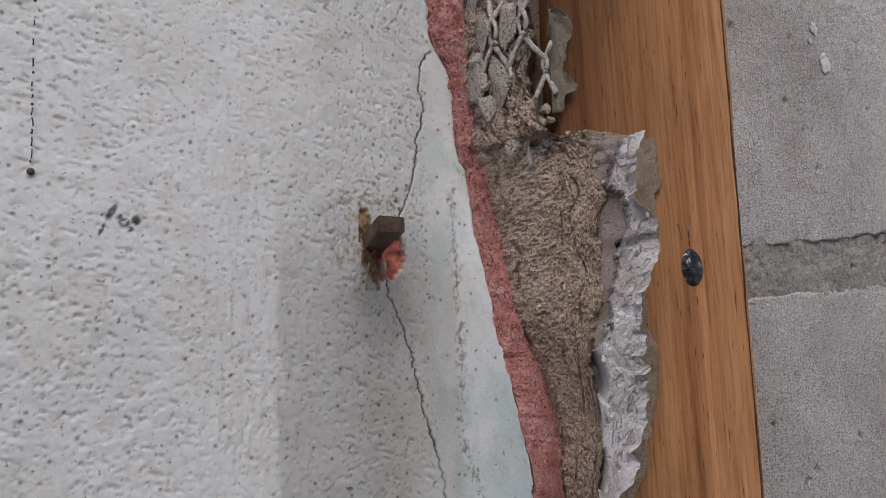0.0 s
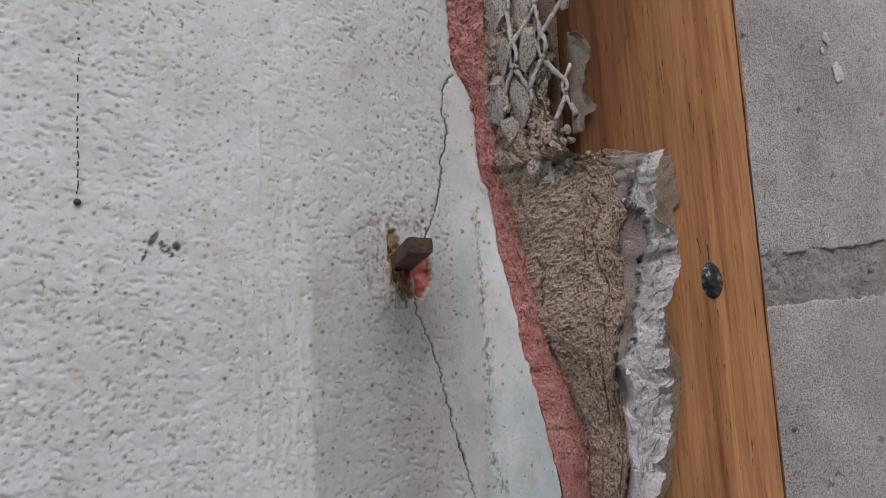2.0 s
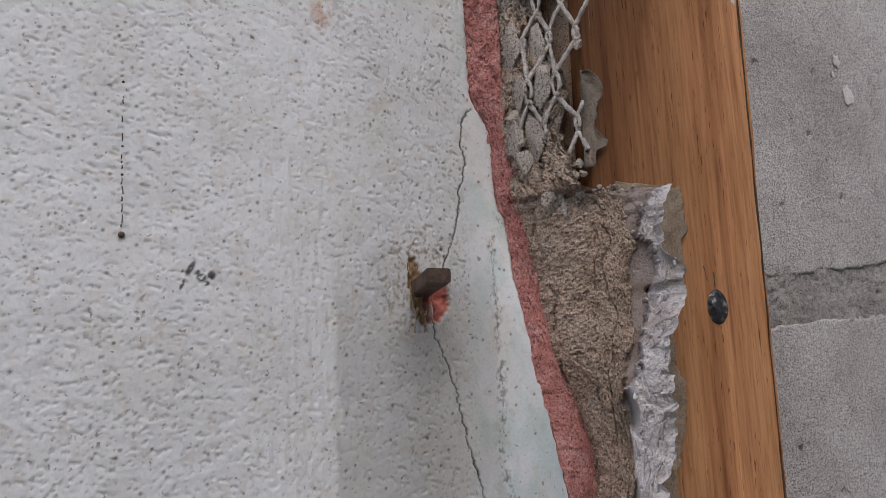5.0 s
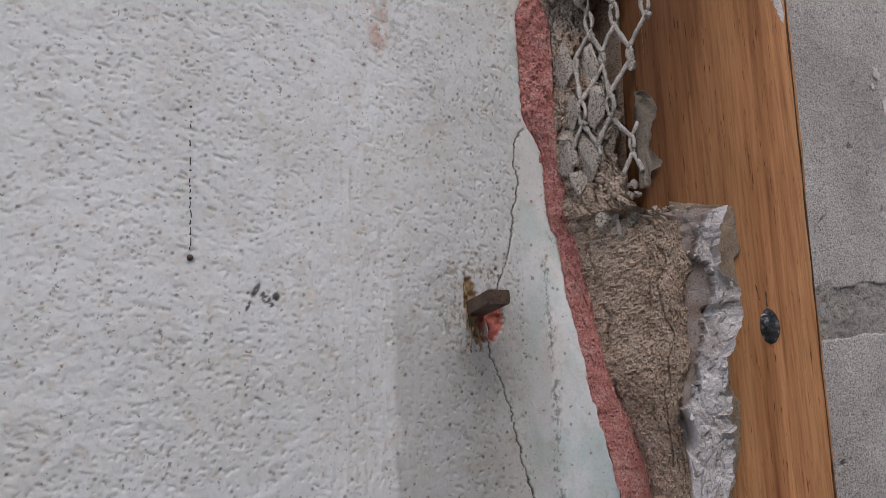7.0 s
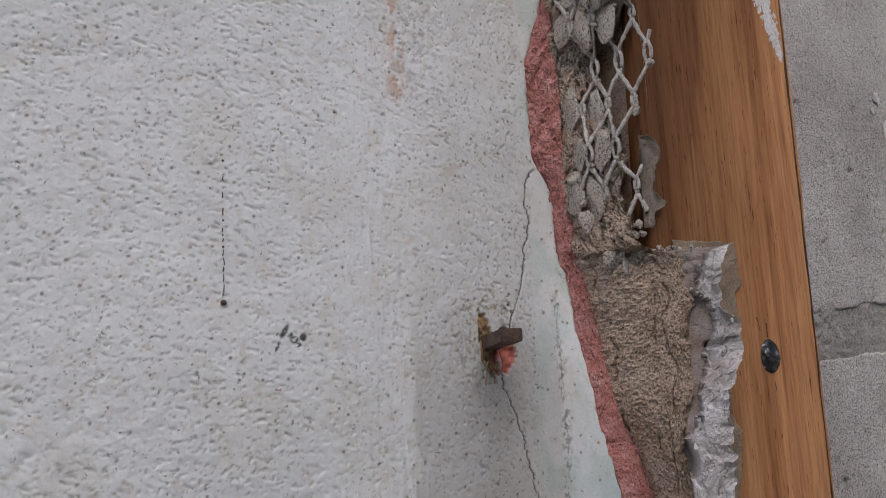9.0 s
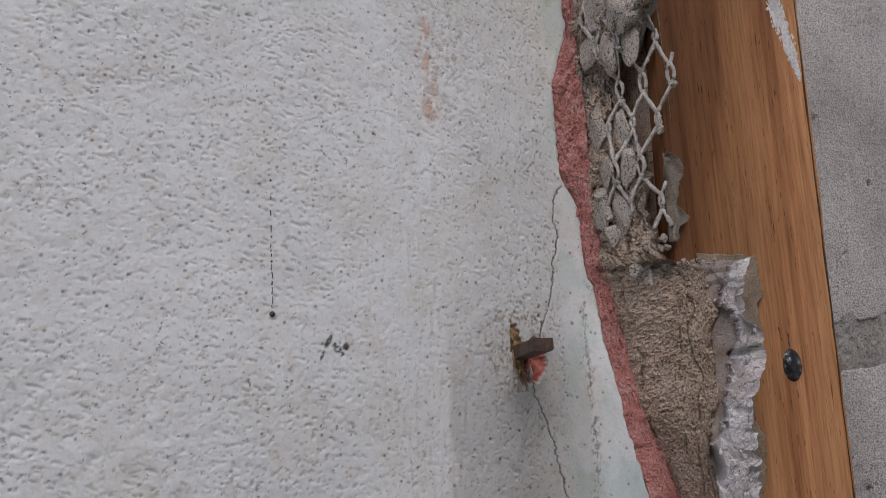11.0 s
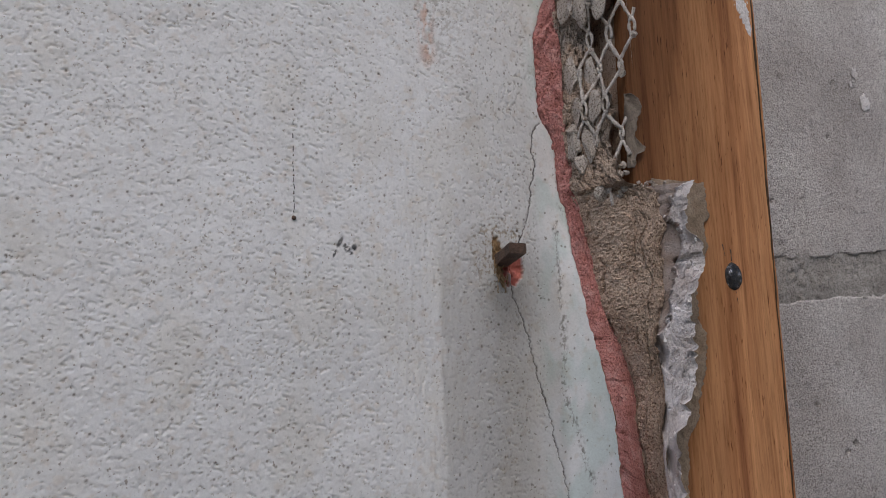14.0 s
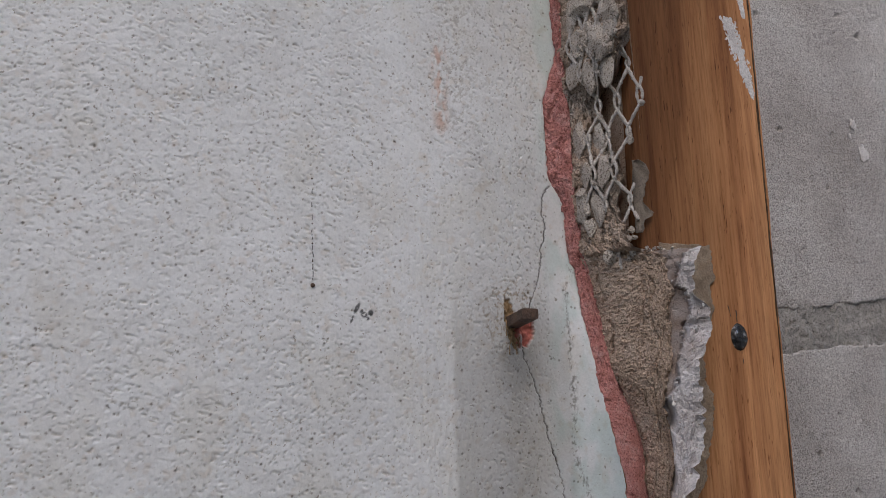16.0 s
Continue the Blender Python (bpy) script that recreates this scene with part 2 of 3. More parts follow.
MORTAR_EDGE = [(110, 53), (5.5, 53), (4.6, 61), (3, 62.6), (-5.4, 62.1), (-11.6, 60.6), (-19.7, 61.1), (-25.7, 60.1), (-31.5, 58.7), (-36, 57.8), (-42, 59.3), (-49.3, 59.3), (-53.7, 58.4), (-57.3, 57.4), (-70, 58), (-100, 60)]
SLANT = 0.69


def wobble(z, seed, size=0.5, grain=3.0):
    return size * layered(np.asarray(z, float) / grain, np.full(np.shape(z), 3.7), seed, 4, 0.6)


def edge_x(z):
    return knots(z, EDGE) + wobble(z, 11, 0.35, 2.5)


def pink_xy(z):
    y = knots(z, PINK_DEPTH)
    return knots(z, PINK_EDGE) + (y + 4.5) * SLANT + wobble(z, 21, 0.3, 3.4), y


def flare(x, z):
    """How the wall's face leaves its plane towards the break: a shallow hollow, then a strip that flares out into the room."""
    t = np.clip((x - 36) / np.maximum(knots(z, EDGE, 8) - 36, 1), 0, 1)
    y = -24 * ramp(-z, -22, 96) * t ** 1.5 + 2.0 * np.exp(-((x - 34) / 7) ** 2) * (1 - ramp(z, -30, -8))
    return np.stack([(x + 33) / 127 * y, y, (z + 31) / 127 * y], -1)


def crack_one(z):
    """The crack that runs from the break down past the hole."""
    x = knots(z, [(26.1, 41.2), (23.4, 38.8), (17.6, 38.1), (13.2, 38.9), (7.5, 37.1), (1.9, 36.5), (-3.1, 34.7), (-7, 32.9), (-13, 30.6), (-19, 29.8), (-22.6, 30.2), (-27.8, 32.8), (-33, 34.3), (-38, 35), (-44, 36.6), (-49.3, 38.1), (-55.4, 39.6), (-62, 41), (-85, 46)])
    return x + wobble(z, 31, 0.34, 1.5)


def crack_two(z):
    """A hairline beside the broken edge."""
    x = knots(z, [(2, 46.4), (-3.1, 44.3), (-14, 44.7), (-21.6, 44.7), (-34.4, 44.7), (-44.7, 43.6), (-51, 45), (-58, 47), (-85, 54)])
    return x + wobble(z, 37, 0.45, 2.0)


# ---- the painted wall ----
XS = np.concatenate([np.arange(-126, 20, 0.26), np.linspace(20, 47, 170)])
ZS = np.arange(-100, 112, 0.26)


def painted_wall():
    wall = holder("wall_left", "weathered white painted rough render wall, cracked and broken away along one edge", "wall", "structure")
    ex = edge_x(ZS)[:, None]
    x0, z = np.meshgrid(XS, ZS)
    x = np.where(x0 > 20, 20 + (x0 - 20) / 27.0 * (ex - 20), x0)
    near = ex - x                                   # distance from the broken edge
    smooth_band = ramp(x, 36, 41)                   # trowelled strip beside the break
    # rolled and stippled paint: soft lumps with small pits, some drawn out upwards
    f1, f2, own = cells(x / 2.3 + 0.25 * value(x / 2, z / 2, 3), z / 2.3, 5)
    lumps = 0.05 * ramp(f2 - f1, 0.0, 0.5) * (0.3 + 0.7 * own)
    lumps = lumps + 0.095 * layered(x / 2.8, z / 2.8, 41, 2, 0.45)
    # small sharp pits left by the roller, most of them drawn out one way
    bent = 0.35 * layered(x / 1.6, z / 1.6, 44, 2)
    p1, _, pown = cells((x + z) / 1.95 + bent, (x - z) / 3.1 + bent, 43)
    skip = (1 - ramp(p1 / (0.55 + 0.9 * pown), 0.07, 0.25)) * (pown > 0.3) * ramp(layered(x / 9, z / 9, 46, 2), -1.1, 0.1)
    q1, _, qown = cells(x / 1.15 + bent, z / 1.15, 45)
    skip = np.maximum(skip, (1 - ramp(q1, 0.08, 0.3)) * (qown > 0.78))
    lumps = lumps - 0.22 * skip
    drawn = 0.10 * layered(x / 1.1, z / 7.0, 47, 3, 0.55)
    combed = ramp(x, -14, 2) * (1 - ramp(x, 12, 24)) * (0.4 + 0.6 * ramp(value(x / 18, z / 25, 49), -0.3, 0.5))
    fine = 0.035 * layered(x / 1.1, z / 1.1, 53, 3, 0.65)
    t1, _, town = cells(x / 1.35, z / 1.35, 54)
    fine = fine - 0.18 * (1 - ramp(t1, 0.05, 0.24)) * (town > 0.74)
    h = lumps * (1 - 0.35 * combed) + drawn * combed + fine
    h = h * (1 - 0.72 * smooth_band) + 0.12 * layered(x / 6, z / 14, 57, 3) * smooth_band
    h = h + 0.7 * layered(x / 45, z / 45, 61, 2)
    # cracks, with raised flaking lips
    c1 = np.abs(x - crack_one(ZS)[:, None])
    open1 = (0.135 + 0.06 * value(z / 4, z * 0, 67)) * (z < 26)
    g1 = np.exp(-(c1 / np.maximum(open1, 0.05)) ** 2) * (z < 26)
    c2 = np.abs(x - crack_two(ZS)[:, None])
    g2 = np.exp(-(c2 / 0.13) ** 2) * ramp(value(z / 3, z * 0 + 5, 71), -0.5, 0.4) * (z < 2)
    h = h - 0.75 * g1 - 0.25 * g2
    # chipped hole round the stub
    ang = np.arctan2(z + 14.0, x - 29.8)
    ragged = 0.16 * layered(ang * 1.6, ang * 0 + 2, 73, 3, 0.6) + 0.10 * value(x / 0.8, z / 0.8, 75)
    patch = 1 - ramp(np.hypot((x - 30.4) / 3.8, (z + 14.4) / 4.9) + ragged, 0.9, 1.0)
    sliver = 1 - ramp(np.hypot((x - 26.4 + 0.12 * (z + 12)) / 1.7, (z + 12.5) / 7.6) + 1.6 * ragged, 0.85, 1.0)
    tongue = np.exp(-((x - 29.6) / 0.45) ** 2) * (1 - ramp(z, -16.5, -15.0))
    hole = np.maximum(patch, sliver) * (1 - tongue)
    h = h - np.where(patch > sliver, 1.0, 0.5) * hole * (1.3 + 0.5 * value(x / 1.2, z / 1.2, 79) + 1.2 * np.exp(-((x - 28.5) ** 2 + (z + 12.5) ** 2) / 9))
    roll = np.exp(-np.maximum(near, 0) / 0.35)
    y = -h + 0.55 * roll
    # stains of their own shape, and some shade painted in with them
    s = np.ones(x.shape + (3,))

    def stain_and_shade(mask, colour):
        s[:] = s * (1 - mask[..., None]) + s * np.array(colour) * mask[..., None]

    stain_and_shade(0.7 * ramp(layered(x / 14, z / 22, 83, 4), 0.15, 0.9), (0.95, 0.93, 0.89))
    stain_and_shade(0.6 * ramp(layered(x / 2.2, z / 2.2, 89, 3), 0.5, 1.0), (0.90, 0.84, 0.78))
    # painted shade: a dark band over the low hollow, then greyer towards the break
    shade_band = ramp(x + 0.8 * value(z / 6, z * 0, 91), 9.0, 10.2) * (1 - ramp(z, -24, 4))
    stain_and_shade(0.95 * shade_band * (1 - 0.8 * ramp(x, 42.5, 45.5)), (0.74, 0.735, 0.725))
    stain_and_shade(ramp(x + 6 * layered(x / 20, z / 26, 94, 2), 2, 24) * (1 - 0.6 * smooth_band), (0.88, 0.875, 0.87))
    line = np.exp(-((x - 9.5 - 0.5 * value(z / 5, z * 0, 93)) / 0.5) ** 2) * (1 - ramp(z, -18, -6)) * ramp(value(x / 2, z / 4, 95), -0.4, 0.5)
    stain_and_shade(0.5 * line, (0.62, 0.58, 0.52))
    stain_and_shade(0.8 * smooth_band * ramp(layered(x / 5, z / 9, 97, 3), -0.6, 0.6), (0.80, 0.90, 0.875))
    pin = (1 - ramp(t1, 0.05, 0.2)) * (town > 0.6) * ramp(value(x / 9, z / 9, 99), -0.6, 0.3)
    stain_and_shade(0.75 * pin * (1 - smooth_band), (0.52, 0.45, 0.36))
    stain_and_shade(0.7 * ramp(skip, 0.55, 1.0) * ramp(value(x / 3, z / 3, 98), -0.5, 0.4) * (1 - smooth_band), (0.66, 0.62, 0.56))
    rusty = np.exp(-((x - 8.3) / 1.9) ** 2) * (ramp(z, 36, 42) * (1 - ramp(z, 60, 68))) * ramp(layered(x / 1.2, z / 2.5, 101, 3), -0.5, 0.6)
    stain_and_shade(0.95 * rusty, (0.84, 0.60, 0.50))
    halo = np.exp(-((np.hypot((x - 27.5) / 1.1, z + 10.5) - 6) / 4.0) ** 2) * ramp(layered(x / 0.7, z / 0.7, 103, 3), 0.15, 0.7) * (x < 34)
    stain_and_shade(0.85 * halo, (0.55, 0.46, 0.36))
    dots = (1 - ramp(cells(x / 5.5, z / 5.5, 107)[0], 0.035, 0.075)) * (lattice(np.floor(x / 5.5), np.floor(z / 5.5), 109) > 0.35)
    stain_and_shade(0.85 * dots, (0.3, 0.27, 0.24))
    smudge = np.zeros(x.shape)
    for cx, cz, rx, rz, turn in ((-16.4, -9.0, 0.55, 1.7, 0.5), (-17.8, -11.8, 0.35, 1.2, 0.4), (-14.6, -10.6, 1.0, 0.8, 0.2), (-12.9, -10.2, 0.8, 0.9, 0.1), (-13.8, -11.5, 0.7, 0.5, 0.2), (-15.2, -9.8, 0.5, 0.4, 0)):
        a = (x - cx) * math.cos(turn) - (z - cz) * math.sin(turn)
        b = (x - cx) * math.sin(turn) + (z - cz) * math.cos(turn)
        smudge = np.maximum(smudge, 1 - ramp(np.hypot(a / rx, b / rz), 0.6, 1.15))
    stain_and_shade(np.clip(smudge * ramp(layered(x / 0.55, z / 0.55, 127, 2), -0.85, -0.4), 0, 1) * 0.95, (0.12, 0.12, 0.12))
    upper = np.exp(-((x - 13) / 7.5) ** 2) * ramp(z, 26, 44) * ramp(layered(x / 0.8, z / 0.8, 113, 3), 0.22, 0.5)
    stain_and_shade(0.45 * upper, (0.40, 0.35, 0.30))
    fleck = ramp(layered(x / 0.55, z / 0.8, 117, 3, 0.6), 0.25, 0.5) * np.exp(-((x - crack_two(ZS)[:, None]) / 1.0) ** 2) * (z < 3)
    stain_and_shade(0.8 * fleck, (0.34, 0.31, 0.28))
    # crack dirt, coloured dark enough to carry the grooves' shade as well
    stain_and_shade(np.clip(2.0 * g1, 0, 1), (0.14, 0.115, 0.10))
    stain_and_shade(np.clip(0.6 * g2, 0, 1), (0.34, 0.30, 0.26))
    # inside the hole: tan fibre on the one side, pink render on the other
    pinkish = ramp(x + 0.8 * value(x, z, 119), 28.0, 28.6)
    inside = np.array((0.50, 0.33, 0.18)) * (1 - pinkish[..., None]) + np.array((0.62, 0.20, 0.16)) * pinkish[..., None]
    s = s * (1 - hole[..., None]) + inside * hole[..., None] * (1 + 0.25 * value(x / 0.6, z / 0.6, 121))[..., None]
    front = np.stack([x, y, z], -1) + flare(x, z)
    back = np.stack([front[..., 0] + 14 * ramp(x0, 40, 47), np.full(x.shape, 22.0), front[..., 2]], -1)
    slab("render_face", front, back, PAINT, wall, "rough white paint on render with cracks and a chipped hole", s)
    # the plain rest of the wall
    box("render_panel", (-900, 0.2, -1400), (-126, 60, 1200), PAINT, wall, bevel=0)
    box("render_panel", (-126, 0.2, -1400), (46, 60, -100), PAINT, wall, bevel=0)
    box("render_panel", (-126, 0.2, 111.9), (44, 60, 1200), PAINT, wall, bevel=0)
    box("backing", (-126, 22, -100), (40, 60, 112), PAINT, wall, bevel=0)
    return wall


WALL = painted_wall()


# ---- coats of the broken return ----
ZC = np.arange(-98, 108, 0.36)
OUT = np.array((-0.75, -0.65, 0.0))


def bow(z):
    """How far the mortar's face bows out at a height."""
    return 0.7 + 0.9 * (1 - ramp(z, 3, 8))


def sheet_between(x0, y0, x1, y1, n, bulge=0.0):
    """A grid from one upright line to another, bowed towards the room."""
    u = np.linspace(0, 1, n)[None, :]
    e = 1 - (1 - u) ** (1 + bulge)
    x = x0[:, None] + (x1 - x0)[:, None] * u
    y = y0[:, None] + (y1 - y0)[:, None] * e
    z = np.repeat(ZC[:, None], n, 1)
    return u * np.ones_like(z), x, y, z


def coats():
    px, py = pink_xy(ZC)
    ex = edge_x(ZC)
    # pink render
    u, x, y, z = sheet_between(ex - 0.25, np.full(ZC.shape, 0.35), px, py, 34, 0.1)
    run = 8 * u
    h = 0.45 * layered(run / 3, z / 4, 131, 4, 0.6) + 0.22 * layered(run / 0.9, z / 0.9, 137, 3, 0.6)
    h = h + 0.35 * np.sin(np.pi * u) - 0.5 * ramp(layered(run / 2.2, z / 6, 139, 3), 0.5, 0.9)
    lip = flare(ex - 0.25, ZC)[:, None, :] * (1 - u)[..., None]
    front = np.stack([x, y, z], -1) + lip + h[..., None] * OUT
    back = front + np.array((6.0, 5.0, 0))
    pink = holder("pink_render_coat", "crumbling pink render coat exposed along the broken edge", "render")
    slab("body", front, back, PINK, pink, smooth=False)
    rng = random.Random(4)
    for k in range(46):
        row = rng.randrange(20, len(ZC) - 20)
        at = front[row, rng.choice((1, 2, 30, 31, 32))]
        lump("flake", Vector(at), [rng.uniform(0.25, 0.6), rng.uniform(0.25, 0.6), rng.uniform(0.4, 1.3)], k, pink, 2, PINK)
    # brown mortar
    my, mx = knots(ZC, MORTAR_DEPTH), knots(ZC, MORTAR_EDGE)
    qy = knots(ZC, PINK_DEPTH, 5)
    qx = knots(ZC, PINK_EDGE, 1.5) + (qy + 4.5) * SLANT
    u, z = np.meshgrid(np.linspace(0, 1, 120), ZC)
    # above the ledge the face ends at its shoulder
    span = 0.45 + 0.55 * (1 - ramp(ZC, 4.6, 5.4))[:, None]
    u0, u = u / span, np.minimum(u / span, 1)
    x = (qx - 0.9)[:, None] + (mx - qx + 0.9)[:, None] * u
    y = (qy + 1.0)[:, None] + (my - qy - 1.0)[:, None] * (1 - (1 - u) ** (1 + bow(ZC)[:, None]))
    ragged = ramp(u, 0.72, 1.0)
    x = x + ragged * wobble(ZC, 143, 0.5, 3.0)[:, None]
    y = y + ragged * wobble(ZC, 141, 1.0, 4.0)[:, None]
    run = u0 * 18
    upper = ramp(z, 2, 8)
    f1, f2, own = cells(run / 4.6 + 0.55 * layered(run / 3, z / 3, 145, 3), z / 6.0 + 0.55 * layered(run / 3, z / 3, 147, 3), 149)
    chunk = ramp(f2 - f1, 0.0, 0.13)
    h = upper * (1.0 * chunk * (0.2 + 1.2 * own) - 1.0) + (0.35 * layered(run / 5, z / 7, 151, 3, 0.5)) + 0.24 * layered(run / 1.3, z / 1.3, 153, 4, 0.75)
    pits = 1 - ramp(cells(run / 1.25, z / 1.25, 155)[0], 0.12, 0.32)
    h = h - 0.30 * pits - 0.22 * (1 - ramp(cells(run / 0.75, z / 0.75, 156)[0], 0.15, 0.35))
    # a few drying cracks
    for x_at, lean, a, b, seed in ((6.5, 0.05, -36, 4, 157), (12.5, -0.08, -30, 3, 159), (9, 0.12, -70, -38, 161), (4, 0.1, 3, 30, 163), (3.0, 0.22, -60, -30, 167), (10.5, -0.15, 0, 9, 172)):
        line = np.abs(run - x_at - lean * (z - a) - 1.2 * value(z / 5, z * 0 + 9, seed))
        h = h - 0.8 * np.exp(-(line / 0.2) ** 2) * (z > a) * (z < b) * ramp(value(z / 6, z * 0 + 1, seed + 1), -0.6, 0.2)
    # a deep wedge-shaped void under the lath's torn end
    wedge = np.maximum(0.12, 0.28 + 0.10 * (z + 7))
    void = np.exp(-((run - 6.8 - 0.22 * (4 - z) - 0.5 * value(z / 2, z * 0, 174)) / wedge) ** 4) * ramp(z, -11, -4) * (1 - ramp(z, 5, 7))
    h = h - 1.1 * void * (0.8 + 0.2 * value(run, z, 176))
    seam = np.abs(run - 1.6 - 0.7 * layered(z / 4, z * 0 + 6, 168, 3))
    h = h - 1.1 * np.exp(-(seam / 0.2) ** 2) * ramp(value(z / 5, z * 0 + 3, 170), -0.5, 0.1)
    h = h * (1 - ramp(u0, 1.0, 1.12))
    h = h + 0.5 * ramp(u, 0.0, 0.12) - 0.5
    front = np.stack([x, y, z], -1) + h[..., None] * OUT
    back = front + np.array((5.0, 6.0, 0))
    s = np.ones(z.shape + (3,))
    grey = ramp(z, 4, 22) * ramp(layered(run / 6, z / 8, 165, 3), -0.5, 0.5)
    s = s * (1 - 0.8 * grey[..., None]) + np.array((0.84, 0.94, 1.03)) * 0.8 * grey[..., None]
    # crevices between the chunks have their shade darkened into the colour
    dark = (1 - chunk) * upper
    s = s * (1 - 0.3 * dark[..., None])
    mortar = holder("mortar_coat", "crumbling sandy brown mortar coat with cracks and lumps", "mortar")
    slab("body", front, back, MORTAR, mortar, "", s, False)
    # lumps squeezed through the openings of the lath
    rng = random.Random(12)
    for r in range(-3, 5):
        for k in range(4):
            u, zc = lath_grid(r, k)
            u, zc = u - 3 + rng.uniform(-0.4, 0.4), zc + rng.uniform(-1, 1)
            yc = lath_spot(u, zc).y
            if zc < 9 or yc < float(knots(zc, MORTAR_DEPTH)) + 0.8 or yc > -6:
                continue
            c = Vector((mortar_x(yc, zc) + 0.2, yc, zc))
            lump("lump", c, (1.4, rng.uniform(2.4, 3.0), rng.uniform(5.0, 6.4)), rng.random() * 90, mortar)
    for y, z, ry, rz in ((-11, 66, 4.2, 4.6), (-18, 63, 4.4, 5.0), (-20.5, 71, 4.2, 4.0), (-12, 76, 4.6, 4.6), (-19, 80, 5.0, 5.0), (-12.5, 3.5, 1.4, 2.6), (-8.5, 12, 1.7, 2.8), (-7, 22, 1.8, 2.6)):
        lump("lump", Vector((mortar_x(y, z) + 0.3, y, z)), (2.6, ry, rz), z + 3, mortar)
    # loose crumbs on the torn ledge
    for k in range(40):
        x = rng.uniform(55, 68)
        lump("crumb", Vector((x, rng.uniform(-24, -19.5), 4.6 + rng.uniform(-0.4, 0.5))), [rng.uniform(0.2, 0.6) for _ in range(3)], k, mortar, 2)


LATH_WAY = Vector((0.574, -0.819, 0.0))


def lath_grid(r, k):
    """Across and up: the bond k, counted from the free edge, in row r of the lath."""
    z = 46.6 + 9.7 * r + (0.8 if r % 2 else 0)
    return (3.7 if r % 2 == 0 else 0.7) - 5.9 * k + 0.05 * (z - 46), z + 0.3 * (1 - k)


def lath_spot(u, z):
    """A place on the lath; where mortar covers it, it lies on the mortar's face."""
    p = Vector((55.5, -18.5, z)) + LATH_WAY * u
    if p.y > float(knots(z, MORTAR_DEPTH)):
        p.x = min(p.x, mortar_x(p.y, z) - 0.6)
    return p


def mortar_x(y, z):
    """Where the mortar's face lies at a depth and height."""
    y0 = float(knots(z, PINK_DEPTH, 5))
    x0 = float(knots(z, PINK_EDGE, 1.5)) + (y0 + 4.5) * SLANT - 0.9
    x1, y1 = float(knots(z, MORTAR_EDGE)), float(knots(z, MORTAR_DEPTH))
    e = min(max((y - y0 - 1.0) / (y1 - y0 - 1.0), 0), 1)
    return x0 + (x1 - x0) * (1 - (1 - e) ** (1 / (1 + float(bow(z)))))


def lump(name, c, size, seed, parent, fine=4, material=None):
    """A broken lump of mortar: faceted and pitted."""
    bm = bmesh.new()
    bmesh.ops.create_icosphere(bm, subdivisions=fine, radius=1)
    shift = Vector((seed * 1.7, seed * 0.9, 3))
    rng = random.Random(seed)
    cuts = [(Vector([rng.gauss(0, 1) for _ in range(3)]).normalized(), rng.uniform(0.55, 0.95)) for _ in range(13)]
    for v in bm.verts:
        d = v.co.normalized()
        k = min([1.15] + [r / d.dot(n) for n, r in cuts if d.dot(n) > 0.1])
        k *= 1 + 0.10 * noise.noise(d * 2 + shift) + 0.08 * noise.noise(d * 6 + shift) + 0.05 * noise.noise(d * 15 + shift)
        v.co = (c + Vector((d.x * size[0], d.y * size[1], d.z * size[2])) * k) / 1000
        v.co.z += BASE
    return part(name, bm, material or LUMP, parent, smooth=False)


coats()

# ---- torn gypsum board and paper ----
ZG = np.arange(-98, 4.9, 0.36)
GYP_EDGE = [(4.9, 68.6), (-2.2, 65.4), (-8, 65), (-11, 69), (-12.5, 70), (-19.2, 69.1), (-22, 66.5), (-26.1, 64), (-31, 64.6), (-36.6, 64.7), (-45, 63.9), (-50.3, 60.8), (-53.1, 61.6), (-57.1, 56.8), (-70, 58), (-98, 60)]


